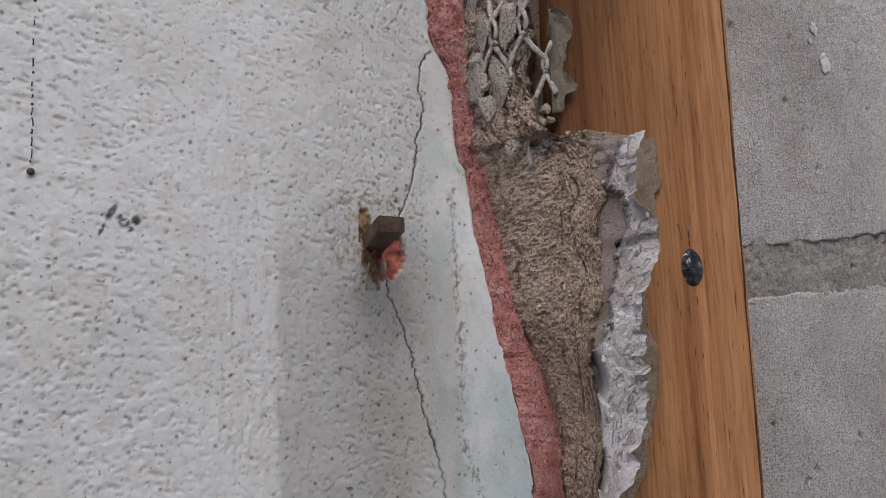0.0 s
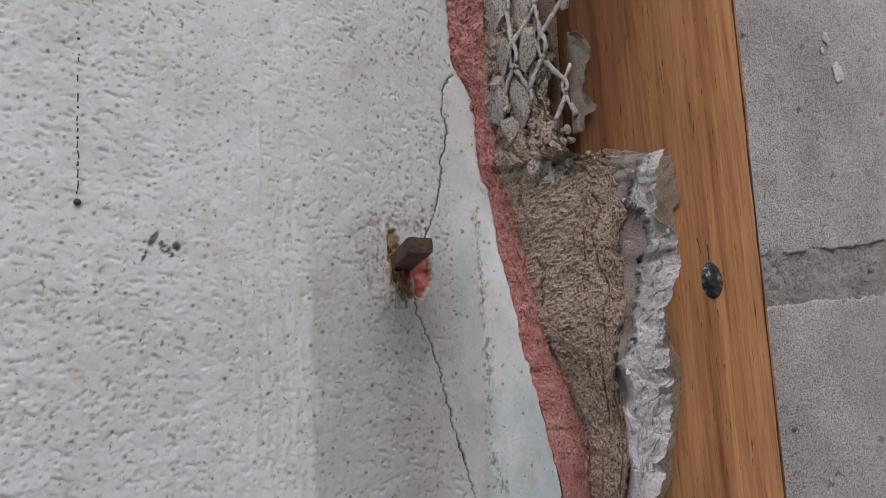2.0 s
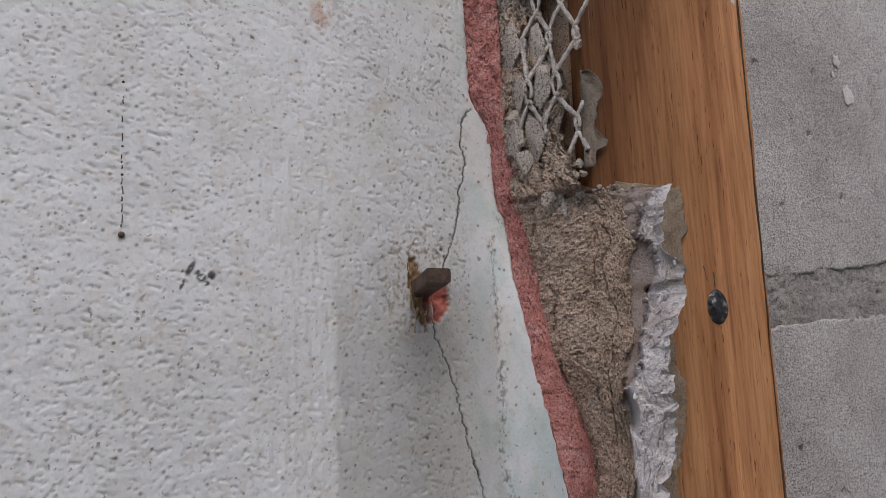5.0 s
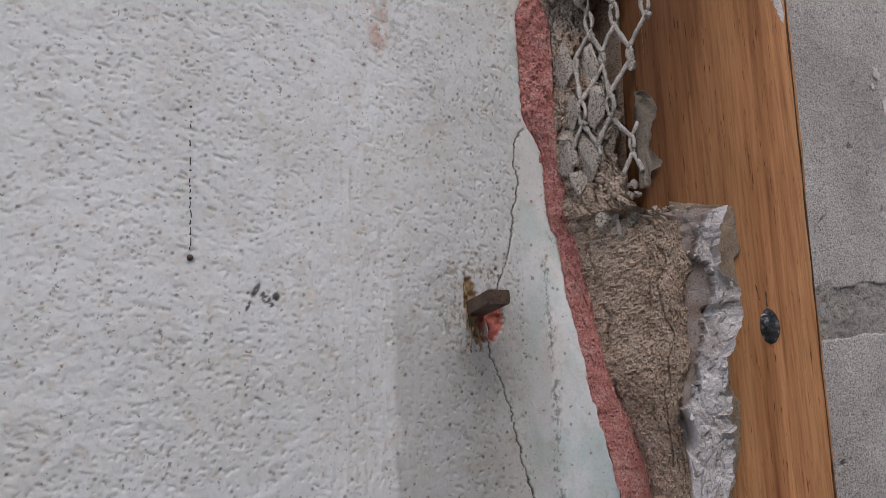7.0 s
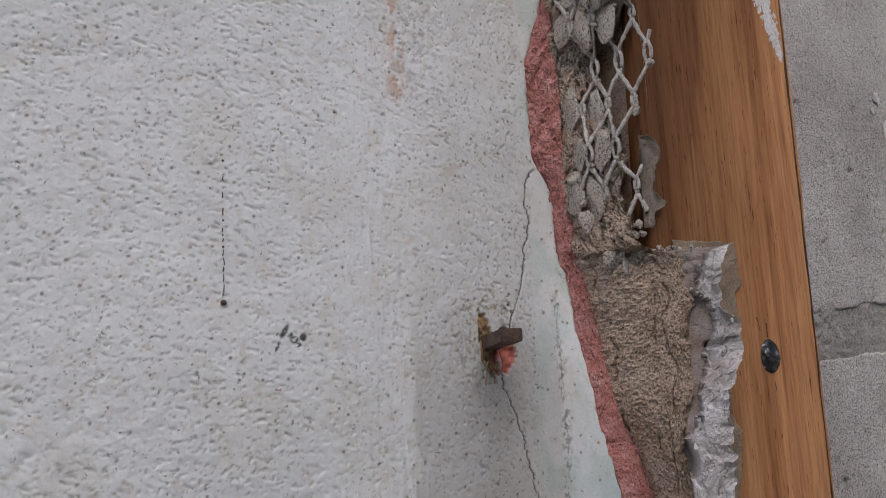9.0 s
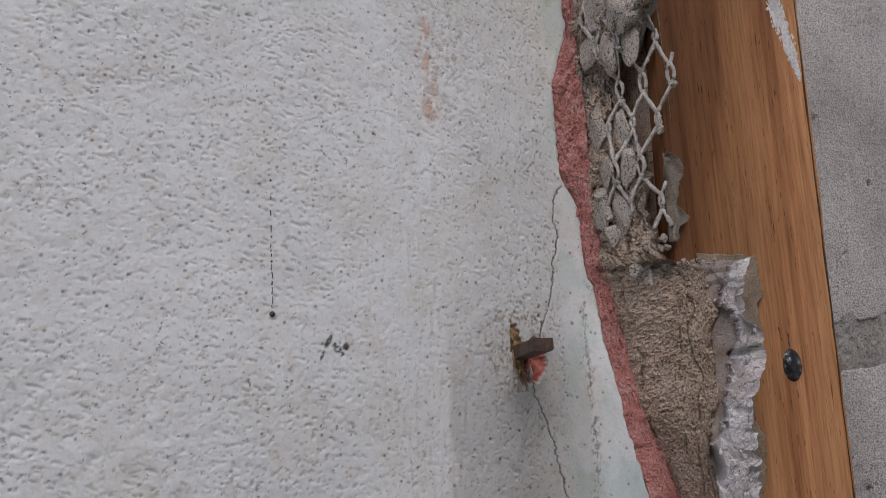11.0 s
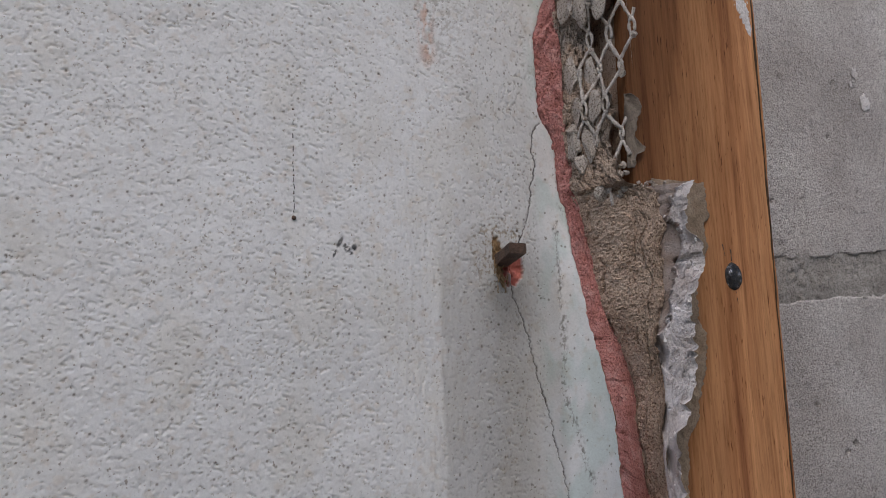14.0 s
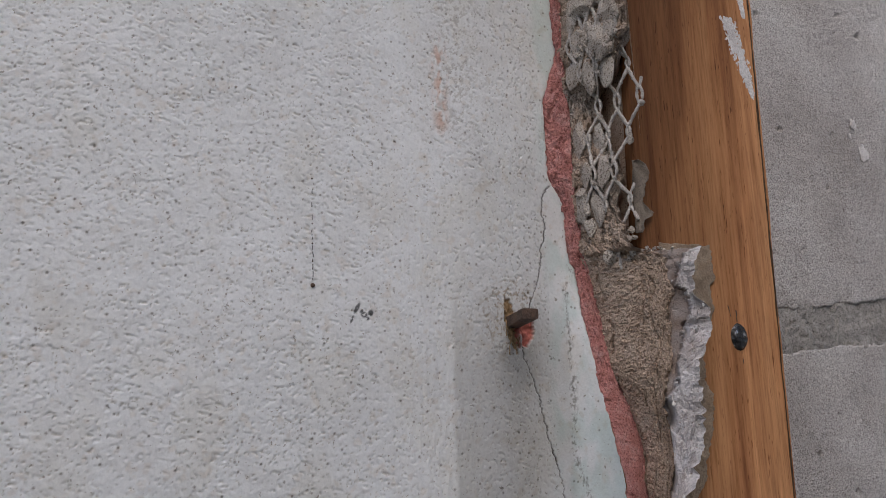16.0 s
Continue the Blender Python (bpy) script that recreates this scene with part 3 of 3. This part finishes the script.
def gypsum():
    teeth = np.abs((ZG / 5.3 + 0.8 * value(ZG / 7, ZG * 0, 169)) % 1 - 0.35)
    gx = knots(ZG, GYP_EDGE, 8)
    torn = knots(ZG, GYP_EDGE) + wobble(ZG, 171, 0.4, 1.6) - 2.2 * teeth + 0.6 - gx
    mx, my = knots(ZG, MORTAR_EDGE, 5), knots(ZG, MORTAR_DEPTH, 5)
    gy = knots(ZG, [(5, -28), (-20, -28.5), (-35, -26.5), (-60, -25), (-100, -24)])
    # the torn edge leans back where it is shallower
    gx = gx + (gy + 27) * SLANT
    n = 64
    u = np.linspace(0, 1, n)[None, :] * np.ones((len(ZG), 1))
    z = np.repeat(ZG[:, None], n, 1)
    start = mx - 1.6 + 1.8 * ramp(-ZG, 30, 42)
    x = start[:, None] + (gx - start)[:, None] * u + torn[:, None] * ramp(u, 0.72, 1.0)
    y = (my + 1.5)[:, None] + (gy - my - 1.5)[:, None] * u
    run = u * 11
    # white fractured core on the outer side, tan torn paper backing on the inner side
    inner = knots(ZG, [(4.9, 0.92), (1.6, 0.62), (-1.4, 0.46), (-5.4, 0.38), (-6.6, 0.68), (-11, 0.66), (-14, 0.6), (-16.4, 0.46), (-25, 0.38), (-26.5, 0.5), (-32, 0.42), (-34, 0.0), (-98, -0.2)])[:, None]
    inner = inner + 0.07 * layered(run / 1.3, z / 1.6, 183, 4, 0.65)
    white = ramp(u - inner, -0.012, 0.016)
    f1, f2, own = cells((run + 0.9 * z) / 5.5 + 0.3 * layered(run / 3, z / 3, 173, 2), (z - 0.9 * run) / 9.0, 175)
    slope = lattice(np.floor(own * 997), np.floor(own * 13), 178) - 0.5
    h = (own - 0.5) * 0.7 * ramp(f2 - f1, 0.0, 0.04) + 0.6 * slope * (f1 - 0.4) + 0.35 * layered((run - 0.5 * z) / 3.0, (z + 0.5 * run) / 6.0, 177, 3, 0.5) + 0.13 * layered(run / 1.1, z / 1.1, 179, 4, 0.7) - 0.5 * (1 - ramp(np.abs(layered((run - 0.6 * z) / 2.6, (z + 0.6 * run) / 4.5, 186, 2)), 0.0, 0.07))
    h = h * (0.35 + 0.65 * white) + 1.5 * white - 0.9 * (1 - white)
    h = h - 0.4 * ramp(layered(run / 2.0, z / 2.6, 184, 2), 0.7, 0.9) * white
    for zc, uc, rz, ru, d in ((-37.5, 0.15, 3.6, 0.13, 7.5), (-54, 0.12, 3.2, 0.10, 6.0), (-15.2, 0.62, 0.8, 0.14, 2.4), (-17.0, 0.55, 1.8, 0.06, 2.4), (-20, 0.1, 5.0, 0.10, 2.5), (-64, 0.4, 3.0, 0.2, 3.0)):
        h = h - d * np.exp(-(np.hypot((z - zc) / rz, (u - uc) / ru)) ** 4)
    h = h * ramp(u, 0.02, 0.10) - 2.6 * (1 - ramp(u, 0.0, 0.07))
    front = np.stack([x, y, z], -1) + h[..., None] * np.array((-0.5, -0.85, 0))
    back = front.copy()
    back[..., 0] = np.clip(back[..., 0] + 3.0, 62.6, 90)
    back[..., 1] = -18.9
    tan = (1 - white) * (0.8 + 0.2 * value(run / 2, z / 3, 180)) + 0.35 * white * ramp(layered(run / 4, z / 6, 182, 3), 0.25, 0.75)
    tint = 1 - tan[..., None] * (1 - np.array((0.44, 0.35, 0.29)))
    g = holder("gypsum_board", "torn off-white gypsum board edge with ragged folds", "gypsum board")
    slab("core", front, back, GYPSUM, g, "", tint, False)
    rng = random.Random(9)
    for k in range(20):
        row, column = rng.randrange(6, len(ZG) - 20), rng.choice((20, 30, 52, 56, 58))
        at = Vector(front[row, column]) + Vector((0.1, -0.1, 0))
        lump("flake", at, [rng.uniform(0.3, 0.8), rng.uniform(0.2, 0.5), rng.uniform(0.3, 0.9)], k + 0.3, g, 3, SPLASH)
    return g


gypsum()


def torn_paper():
    paper = holder("building_paper", "torn grey-brown building paper stuck to the timber batten", "building paper")
    edge = [(9, 79), (8, 80), (-2.3, 81), (-4.7, 78.7), (-10.2, 79.4), (-20, 74.5), (-29.7, 74.2), (-34, 76.6), (-44.3, 74.7), (-50.2, 71.9), (-55.1, 71.4), (-59.7, 67.6), (-98, 64)]
    z1 = np.arange(-98, 7.8, 0.36)
    n = 30
    right = knots(z1, edge) + wobble(z1, 181, 0.4, 1.1)
    u = np.linspace(0, 1, n)[None, :] * np.ones((len(z1), 1))
    z = z1[:, None] * np.ones((1, n))
    z = np.where(z > 6, 6 + (z - 6) * (0.75 + 0.25 * value(u * 9, u * 0, 183)), z)
    x = 62.6 + (right[:, None] - 62.6) * u
    lift = 0.30 + 0.15 * layered(x / 4, z / 6, 185, 3) + 0.3 * ramp(u, 0.8, 1.0) * ramp(value(z / 5, z * 0, 187), 0.0, 0.6)
    front = np.stack([x, -18.25 - np.maximum(lift, 0.12), z], -1)
    back = front + np.array((0, 0.1, 0))
    slab("sheet", front, back, PAPER, paper)
    # the upper flap, with a curled hook at its foot
    z2 = np.arange(9.5, 30, 0.36)
    left = knots(z2, [(9.5, 55.2), (20, 55.4), (30, 56)])
    right = knots(z2, [(9.5, 56.8), (13.2, 58.2), (14.4, 61.0), (15.4, 61.4), (16.3, 59.4), (18, 57.6), (23, 59.2), (26, 60.6), (28.5, 59.8), (30, 56.8)]) + wobble(z2, 189, 0.4, 1.6)
    n = 24
    u = np.linspace(0, 1, n)[None, :] * np.ones((len(z2), 1))
    x = left[:, None] + (right - left)[:, None] * u
    z = z2[:, None] * np.ones((1, n))
    y = -18.3 - 0.3 - 0.9 * ramp(u, 0.3, 1.0) - 0.4 * layered(x / 2.5, z / 3, 191, 3)
    front = np.stack([x, np.minimum(y, -18.15), z], -1)
    slab("flap", front, front + np.array((0, 0.12, 0)), SHADED_PAPER, paper, "curled torn paper flap")


torn_paper()


# ---- metal lath ----
def rope(bm, places, r, seed):
    """One rough strand through several places."""
    rng = random.Random(seed)
    way = [Vector(p) for p in places]
    line = []
    for a, b in zip(way, way[1:]):
        steps = max(2, int((b - a).length / 0.7))
        line += [a.lerp(b, k / steps) for k in range(steps)]
    line.append(way[-1])
    rings, sides = [], 7
    for k, c in enumerate(line):
        d = (line[min(k + 1, len(line) - 1)] - line[max(k - 1, 0)]).normalized()
        s = d.cross(Vector((0, 0, 1)) if abs(d.z) < 0.95 else Vector((1, 0, 0))).normalized()
        w = d.cross(s)
        c = c + Vector([rng.uniform(-0.08, 0.08) for _ in range(3)])
        rr = r * rng.uniform(0.75, 1.3)
        ring = []
        for j in range(sides):
            an = 2 * math.pi * j / sides
            q = c + (s * math.cos(an) * 0.85 + w * math.sin(an) * 1.15) * rr * rng.uniform(0.88, 1.12)
            ring.append(bm.verts.new((q.x / 1000, q.y / 1000, q.z / 1000 + BASE)))
        rings.append(ring)
    for p, q in zip(rings, rings[1:]):
        for j in range(sides):
            bm.faces.new((p[j], p[(j + 1) % sides], q[(j + 1) % sides], q[j]))
    bm.faces.new(rings[0][::-1])
    bm.faces.new(rings[-1])


def tube(bm, a, b, r, seed):
    rope(bm, (a, b), r, seed)


def bond(c, half, wide, r, seed, thing):
    """The bond between two openings: two strands side by side with a slit between them."""
    side = LATH_WAY * wide
    for k in (-1, 1):
        bm = bmesh.new()
        rope(bm, [c + side * k * f + Vector((0, 0, half * g)) for f, g in ((0, -1), (0.8, -0.45), (1, 0.1), (0.7, 0.6), (0, 1))], r, seed + k)
        part("bond_strand", bm, LATHM, thing, smooth=True)


def lath():
    thing = holder("metal_lath", "expanded metal lath crusted with mortar, its cut diamonds hanging free", "metal lath")
    rng = random.Random(31)
    spots = {}
    for r in range(-4, 7):
        for k in range(4):
            u, z = lath_grid(r, k)
            p = lath_spot(u + rng.uniform(-0.3, 0.3), z + rng.uniform(-0.5, 0.5))
            if p.y < -7.2 and (r, k) not in ((-2, 0), (-4, 0)) and r > -4:
                spots[r, k] = p
    for (r, k), p in spots.items():
        half = 2.6 if r % 2 == 0 else 1.6
        bond(p, half, 0.8 if r % 2 == 0 else 0.45, 0.38, r + 10 * k, thing)
        if rng.random() < 0.45:
            lump("crust", p + Vector((0.1, -0.3, -half - rng.uniform(-0.6, 0.8))), (0.75, 0.85, rng.uniform(0.8, 1.3)), r + 7.3 * k, thing, 3)
        # strands down to the two bonds of the next row
        for side in (-1, 1):
            q = spots.get((r - 1, k + (side < 0) - (1 if r % 2 == 0 else 0)))
            if q is None:
                continue
            other = 2.6 if r % 2 else 1.6
            a, b = p - Vector((0, 0, half * 0.9)), q + Vector((0, 0, other * 0.9))
            mid = a.lerp(b, 0.5) + Vector((rng.uniform(-0.3, 0.3), rng.uniform(-0.3, 0.3), rng.uniform(-0.3, 0.3)))
            bm = bmesh.new()
            rope(bm, (a, mid, b), 0.42, rng.random())
            part("strand", bm, LATHM, thing, smooth=True)
    # cut ends stick out towards the room
    way = LATH_WAY
    for (r, k, up), (out, rise) in {(0, 0, 1): (0.9, 3.2), (0, 0, -1): (1.0, -1.2), (-3, 0, 1): (1.5, 2.8), (-3, 0, -1): (1.7, -4.2), (2, 0, 1): (1.0, 2.5)}.items():
        p = spots[r, k] + Vector((0, 0, up * 1.6))
        bm = bmesh.new()
        tube(bm, p, p + way * out + Vector((0, 0, rise)), 0.40, rng.random())
        part("cut_strand", bm, LATHM, thing, smooth=True)
    # the tangle of cut strands at the foot
    foot = spots[-3, 0] - Vector((0, 0, 1.6))
    for n, (u0, z0, u1, z1) in enumerate(((0, 0, -2.4, -5), (-2.4, -5, -2.0, -9.5), (-2.0, -9.5, -0.4, -14), (-2.2, -8, -4.6, -13.5), (-5.8, 3, -7.2, -2.5), (-7.2, -2.5, -6.4, -8.5), (-6.4, -8.5, -4.2, -12.5), (-4.2, -12.5, -3.6, -17))):
        bm = bmesh.new()
        tube(bm, foot + way * u0 + Vector((0, 0, z0)), foot + way * u1 + Vector((-0.3, 0, z1)), 0.40, n)
        part("cut_strand", bm, LATHM, thing, smooth=True)
    for n in range(9):
        at = foot + way * rng.uniform(-3.4, -0.2) + Vector((rng.uniform(0, 1), 0, rng.uniform(-15, -6)))
        lump("crust", at, [rng.uniform(0.6, 1.3) for _ in range(3)], n + 0.4, thing, 3)
    lump("crust", spots[-1, 0] + Vector((0.2, -0.2, -2.6)), (1.0, 1.1, 1.4), 5.5, thing, 3)


lath()


# ---- timber batten ----
def batten():
    thing = holder("timber_batten", "knot-free planed pine batten with fine upright grain, fixed to the wall", "timber")
    zs = np.concatenate([[-1400, -600], np.arange(-110, 130, 1.5), [600, 1200]])
    us = np.concatenate([np.linspace(0, 0.96, 60), np.linspace(0.965, 1, 8)])
    u, z = np.meshgrid(us, zs)
    right = 104.3 + 0.025 * np.clip(z, -120, 130) + 0.12 * value(z / 9, z * 0, 201)
    left = 57.2 + 6 * (1 - ramp(z, -4, 3))       # notched behind the mortar
    x = left + (right - left) * u
    y = -17.8 + 0.1 * layered(x / 1.6, z / 60, 203, 3) + 0.8 * ramp(u, 0.982, 1.0) ** 2
    front = np.stack([x, y, z], -1)
    back = front.copy()
    back[..., 1] = 27.0
    back[:, 0, 0] = 74.0
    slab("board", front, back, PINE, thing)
    # dark strips along the arris, coloured to stand in for a split's shaded gap
    for off, half, lift, seed in ((-0.55, 0.17, 0.05, 202), (0.25, 0.12, -0.55, 204)):
        zq = np.arange(-110, 128, 0.8)
        u, zz = np.meshgrid(np.linspace(-1, 1, 3), zq)
        mid = 104.3 + 0.025 * zz + 0.12 * value(zz / 9, zz * 0, 201) + off + 0.16 * layered(zz / 14, zz * 0, seed, 3)
        wide = half * (1 + 0.7 * value(zz / 5, zz * 0 + 4, seed))
        front = np.stack([mid + u * wide, -17.72 - lift + 0 * zz, zz], -1)
        front[..., 1] -= 0.12
        slab("split", front, front + np.array((0, 0.6, 0)), SEAM, thing, "dark strip for the shaded split along the edge")
    # a sprung splinter along the arris
    z1 = np.arange(-110, 128, 1.0)
    u, z = np.meshgrid(np.linspace(0, 1, 4), z1)
    right = 104.4 + 0.025 * z
    x = right + 0.75 + 0.3 * value(z / 30, z * 0, 205) + 0.9 * u
    front = np.stack([x, -17.3 + 0.8 * u + 0.2 * value(z / 10, z * 0 + 2, 207), z], -1)
    slab("arris_splinter", front, front + np.array((0, 3.0, 0)), PINE, thing, "thin split along the timber edge")
    for a, b, r in (((88.3, -17.75, -14.0), (88.2, -17.75, -10.8), 0.16), ((86.2, -17.75, -12.6), (85.4, -17.75, -9.4), 0.12), ((88.9, -17.75, -22.3), (89.2, -17.75, -27.5), 0.10)):
        bm = bmesh.new()
        tube(bm, a, b, r, 3)
        part("nail_split", bm, RUST, thing, "fine dark split by the nail", True)
    return thing


batten()


def nail():
    bm = bmesh.new()
    bmesh.ops.create_uvsphere(bm, u_segments=40, v_segments=20, radius=1)
    c = Vector((88.4, -17.75, -18.2))
    for v in bm.verts:
        d = v.co.copy()
        n = 1 + 0.06 * noise.noise(d * 2.2) + 0.03 * noise.noise(d * 6)
        p = Vector((d.x * 3.0 * n, d.y * 0.75 * (1 + 0.3 * noise.noise(d * 3)), d.z * 3.75 * n))
        v.co = (c + p) / 1000
        v.co.z += BASE
    ob = part("nail_head", bm, STEEL, None, smooth=True)
    tagged(ob, "dark shiny hammered nail head sunk in the pine", "nail")


nail()


def splashes():
    """White plaster stuck to the arris of the batten."""
    thing = holder("plaster_splash", "dried white plaster splash on the timber edge", "plaster")
    for name, line in (("blot", [(78, 93, 100), (70, 95, 103), (64, 97.5, 104.2), (58, 100.5, 104.6), (54, 103, 104.6)]), ("smear", [(112, 98, 104), (95, 99.5, 104.8), (84, 101.5, 104.6), (80, 103, 104.2)])):
        rng = random.Random(len(name))
        for k in range(420):
            z = rng.uniform(line[-1][0], line[0][0])
            a = float(knots(z, [(q, l) for q, l, r in line]))
            b = float(knots(z, [(q, r) for q, l, r in line]))
            f = rng.betavariate(2, 2)
            size = rng.uniform(0.2, 0.85) * (1.3 - abs(2 * f - 1))
            lump("fleck", Vector((a + (b - a) * f, -17.82, z)), (size, rng.uniform(0.03, 0.09), size * rng.uniform(0.9, 2.2)), k + 0.7, thing, 2, SPLASH)


splashes()


# ---- concrete block wall ----
def block_wall():
    wall = holder("wall_right", "grey concrete block wall with a rough mortar bed joint", "wall", "structure")
    lean = 0.078

    def face(name, x0, x1, z0, z1, material, y0, rough, seed, step, worn):
        xs, zs = np.arange(x0, x1 + step, step), np.linspace(0, 1, int((z1 - z0) / step) + 1)
        x, v = np.meshgrid(xs, zs)
        z = z0 + (z1 - z0) * v
        z = z + 0.9 * layered(x / 7, x * 0 + z0, seed + 3, 4, 0.6) * (1 - ramp(z1 - z, 0, 8)) + 0.9 * layered(x / 7, x * 0 + z1, seed + 4, 4, 0.6) * (1 - ramp(z - z0, 0, 8))
        rim = np.minimum(np.minimum(z - z0, z1 - z), np.minimum(x - x0, x1 - x))
        h = rough * (0.35 * layered(x / 9, z / 9, seed, 3, 0.6) + 0.5 * layered(x / 1.9, z / 1.9, seed + 5, 3, 0.7))
        h = h - 0.9 * rough * (1 - ramp(cells(x / 2.6, z / 2.6, seed + 9)[0], 0.06, 0.25))
        gappy = ramp(layered(x / 9, z / 9, seed + 13, 3), 0.05, 0.5)
        h = h - worn * gappy * (1 - ramp(rim + 1.3 * layered(x / 4, z / 2.5, seed + 11, 3), -0.3, 1.3))
        f1, _, deep = cells(x / 7.5, z / 7.5, seed + 17)
        h = h - 1.6 * (1 - ramp(f1 + 0.12 * layered(x / 1.5, z / 1.5, seed + 19, 2), 0.03, 0.16)) * (deep > 0.9)
        front = np.stack([x, y0 - h, z + lean * (x - 160)], -1)
        back = front.copy()
        back[..., 1] = y0 + 60
        slab(name, front, back, material, wall)

    face("concrete_block", 95, 330, -5.0, 185, CONCRETE, 27, 0.35, 221, 0.8, 1.3)
    face("concrete_block", 95, 330, -205, -21.5, CONCRETE, 27, 0.35, 231, 0.8, 1.6)
    face("bed_joint", 95, 330, -23.0, -3.5, JOINT, 27.5, 0.7, 241, 0.8, 0.0)
    for n in range(6):
        z = 201 + 206 * n
        if z < 1100:
            box("concrete_block", (95, 27, z), (486, 87, z + 190), CONCRETE, wall, bevel=2)
    for n in range(6):
        z = -412 - 206 * n
        if z > -1400:
            box("concrete_block", (95, 27, z), (486, 87, z + 190), CONCRETE, wall, bevel=2)
    box("concrete_core", (95, 60, -1400), (900, 150, 1200), JOINT, wall, bevel=0)
    box("concrete_block", (342, 27, -20), (735, 87, 170), CONCRETE, wall, bevel=2)
    box("concrete_block", (342, 27, -226), (735, 87, -36), CONCRETE, wall, bevel=2)
    # pale splashes on the block
    for cx, cz, rx, rz, sd in ((211, 59, 2.6, 3.4, 1), (207, 71, 1.6, 2.2, 2), (204, 66, 0.9, 1.2, 3)):
        rng = random.Random(sd)
        bm = bmesh.new()
        bmesh.ops.create_icosphere(bm, subdivisions=4, radius=1)
        for v in bm.verts:
            d = v.co.copy()
            k = 1 + 0.45 * noise.noise(d * 1.7 + Vector((sd, 0, 0))) + 0.2 * noise.noise(d * 5)
            v.co = Vector((cx + d.x * rx * k, 26.75 + d.y * 0.28, cz + d.z * rz * k)) / 1000
            v.co.z += BASE
        part("plaster_speck", bm, SPLASH, wall, "pale plaster speck", smooth=True)


block_wall()


# ---- small things on the painted wall ----
def stub():
    bm = bmesh.new()
    base, tip = Vector((27.9, 1.8, -12.4)), Vector((23.9, -14.5, -11.6))
    rings = []
    for k in range(15):
        f = k / 14
        c = base.lerp(tip, f)
        a, b = 2.2 + 0.4 * f, 1.55 - 0.25 * f
        ring = []
        for j in range(24):
            an = 2 * math.pi * j / 24
            cx = math.copysign(abs(math.cos(an)) ** 0.2, math.cos(an)) * a
            cz = math.copysign(abs(math.sin(an)) ** 0.2, math.sin(an)) * b
            q = c + Vector((cx, 0.15 * cx, cz)) * (1 + 0.04 * noise.noise(Vector((cx, f * 9, cz))))
            ring.append(bm.verts.new((q.x / 1000, q.y / 1000, q.z / 1000 + BASE)))
        rings.append(ring)
    for p, q in zip(rings, rings[1:]):
        for j in range(24):
            bm.faces.new((p[j], p[(j + 1) % 24], q[(j + 1) % 24], q[j]))
    bm.faces.new(rings[0][::-1])
    bm.faces.new(rings[-1])
    bmesh.ops.recalc_face_normals(bm, faces=bm.faces)
    ob = part("rusty_stub", bm, RUST, None)
    tagged(ob, "broken rusty brown stub sticking out of a chipped hole", "stub")
    frayed = holder("torn_fibres", "frayed tan fibres round the chipped hole in the paint", "fibres")
    rng = random.Random(8)
    for k in range(22):
        bm = bmesh.new()
        z = rng.uniform(-19.5, -7)
        x = 26.6 - 0.12 * (z + 12) + rng.uniform(-1.6, 1.2)
        tip = (x + rng.uniform(-0.9, 0.7), -rng.uniform(0.5, 1.3), z + rng.choice((-1, 1)) * rng.uniform(0.8, 2.8))
        tube(bm, (x, 0.4, z), tip, rng.uniform(0.09, 0.22), k)
        part("strand", bm, FIBRE, frayed, smooth=True)


stub()


def marks():
    """A dried drip with its bead."""
    drip = holder("dried_drip", "thin dried brown drip with a round bead at its foot", "drip")
    rng = random.Random(5)
    z = 24.0
    while z > -2.5:
        length = rng.uniform(0.3, 1.5)
        if rng.random() < 0.72:
            bm = bmesh.new()
            x = -27.4 + rng.uniform(-0.12, 0.12)
            tube(bm, (x, -0.45, z), (x + rng.uniform(-0.08, 0.08), -0.45, max(z - length, -3)), 0.085, rng.random())
            part("streak", bm, DIRT, drip, smooth=True)
        z -= length + rng.uniform(0.1, 0.7)
    for zc, r in ((-3.6, 0.58), (6.6, 0.24), (2.2, 0.18), (11.5, 0.2), (22.8, 0.24)):
        bm = bmesh.new()
        bmesh.ops.create_icosphere(bm, subdivisions=2, radius=1)
        for v in bm.verts:
            v.co = Vector((-27.4 + v.co.x * r, -0.45 + v.co.y * r * 0.7, zc + v.co.z * r)) / 1000
            v.co.z += BASE
        part("bead", bm, RUST, drip, smooth=True)


marks()

# ---- ground ----
g = np.array([[-60, -60], [60, -60], [60, 60], [-60, 60]]) * 1000.0
ground = link("ground", np.c_[g, np.full(4, -1400.0)], [[0, 1, 2, 3]], SOIL, None, "", False)
tagged(ground, "bare earth at the foot of the wall", "ground", "", "structure")



# ---- unseen plain wall added behind the camera to block light from the front ----
blocker = holder("front_light_blocker", "added unseen grey panel that blocks light from the front", "wall", "structure")
box("blocker_panel", (-800, -1000, -1400), (1000, -900, 700), JOINT, blocker, bevel=0)
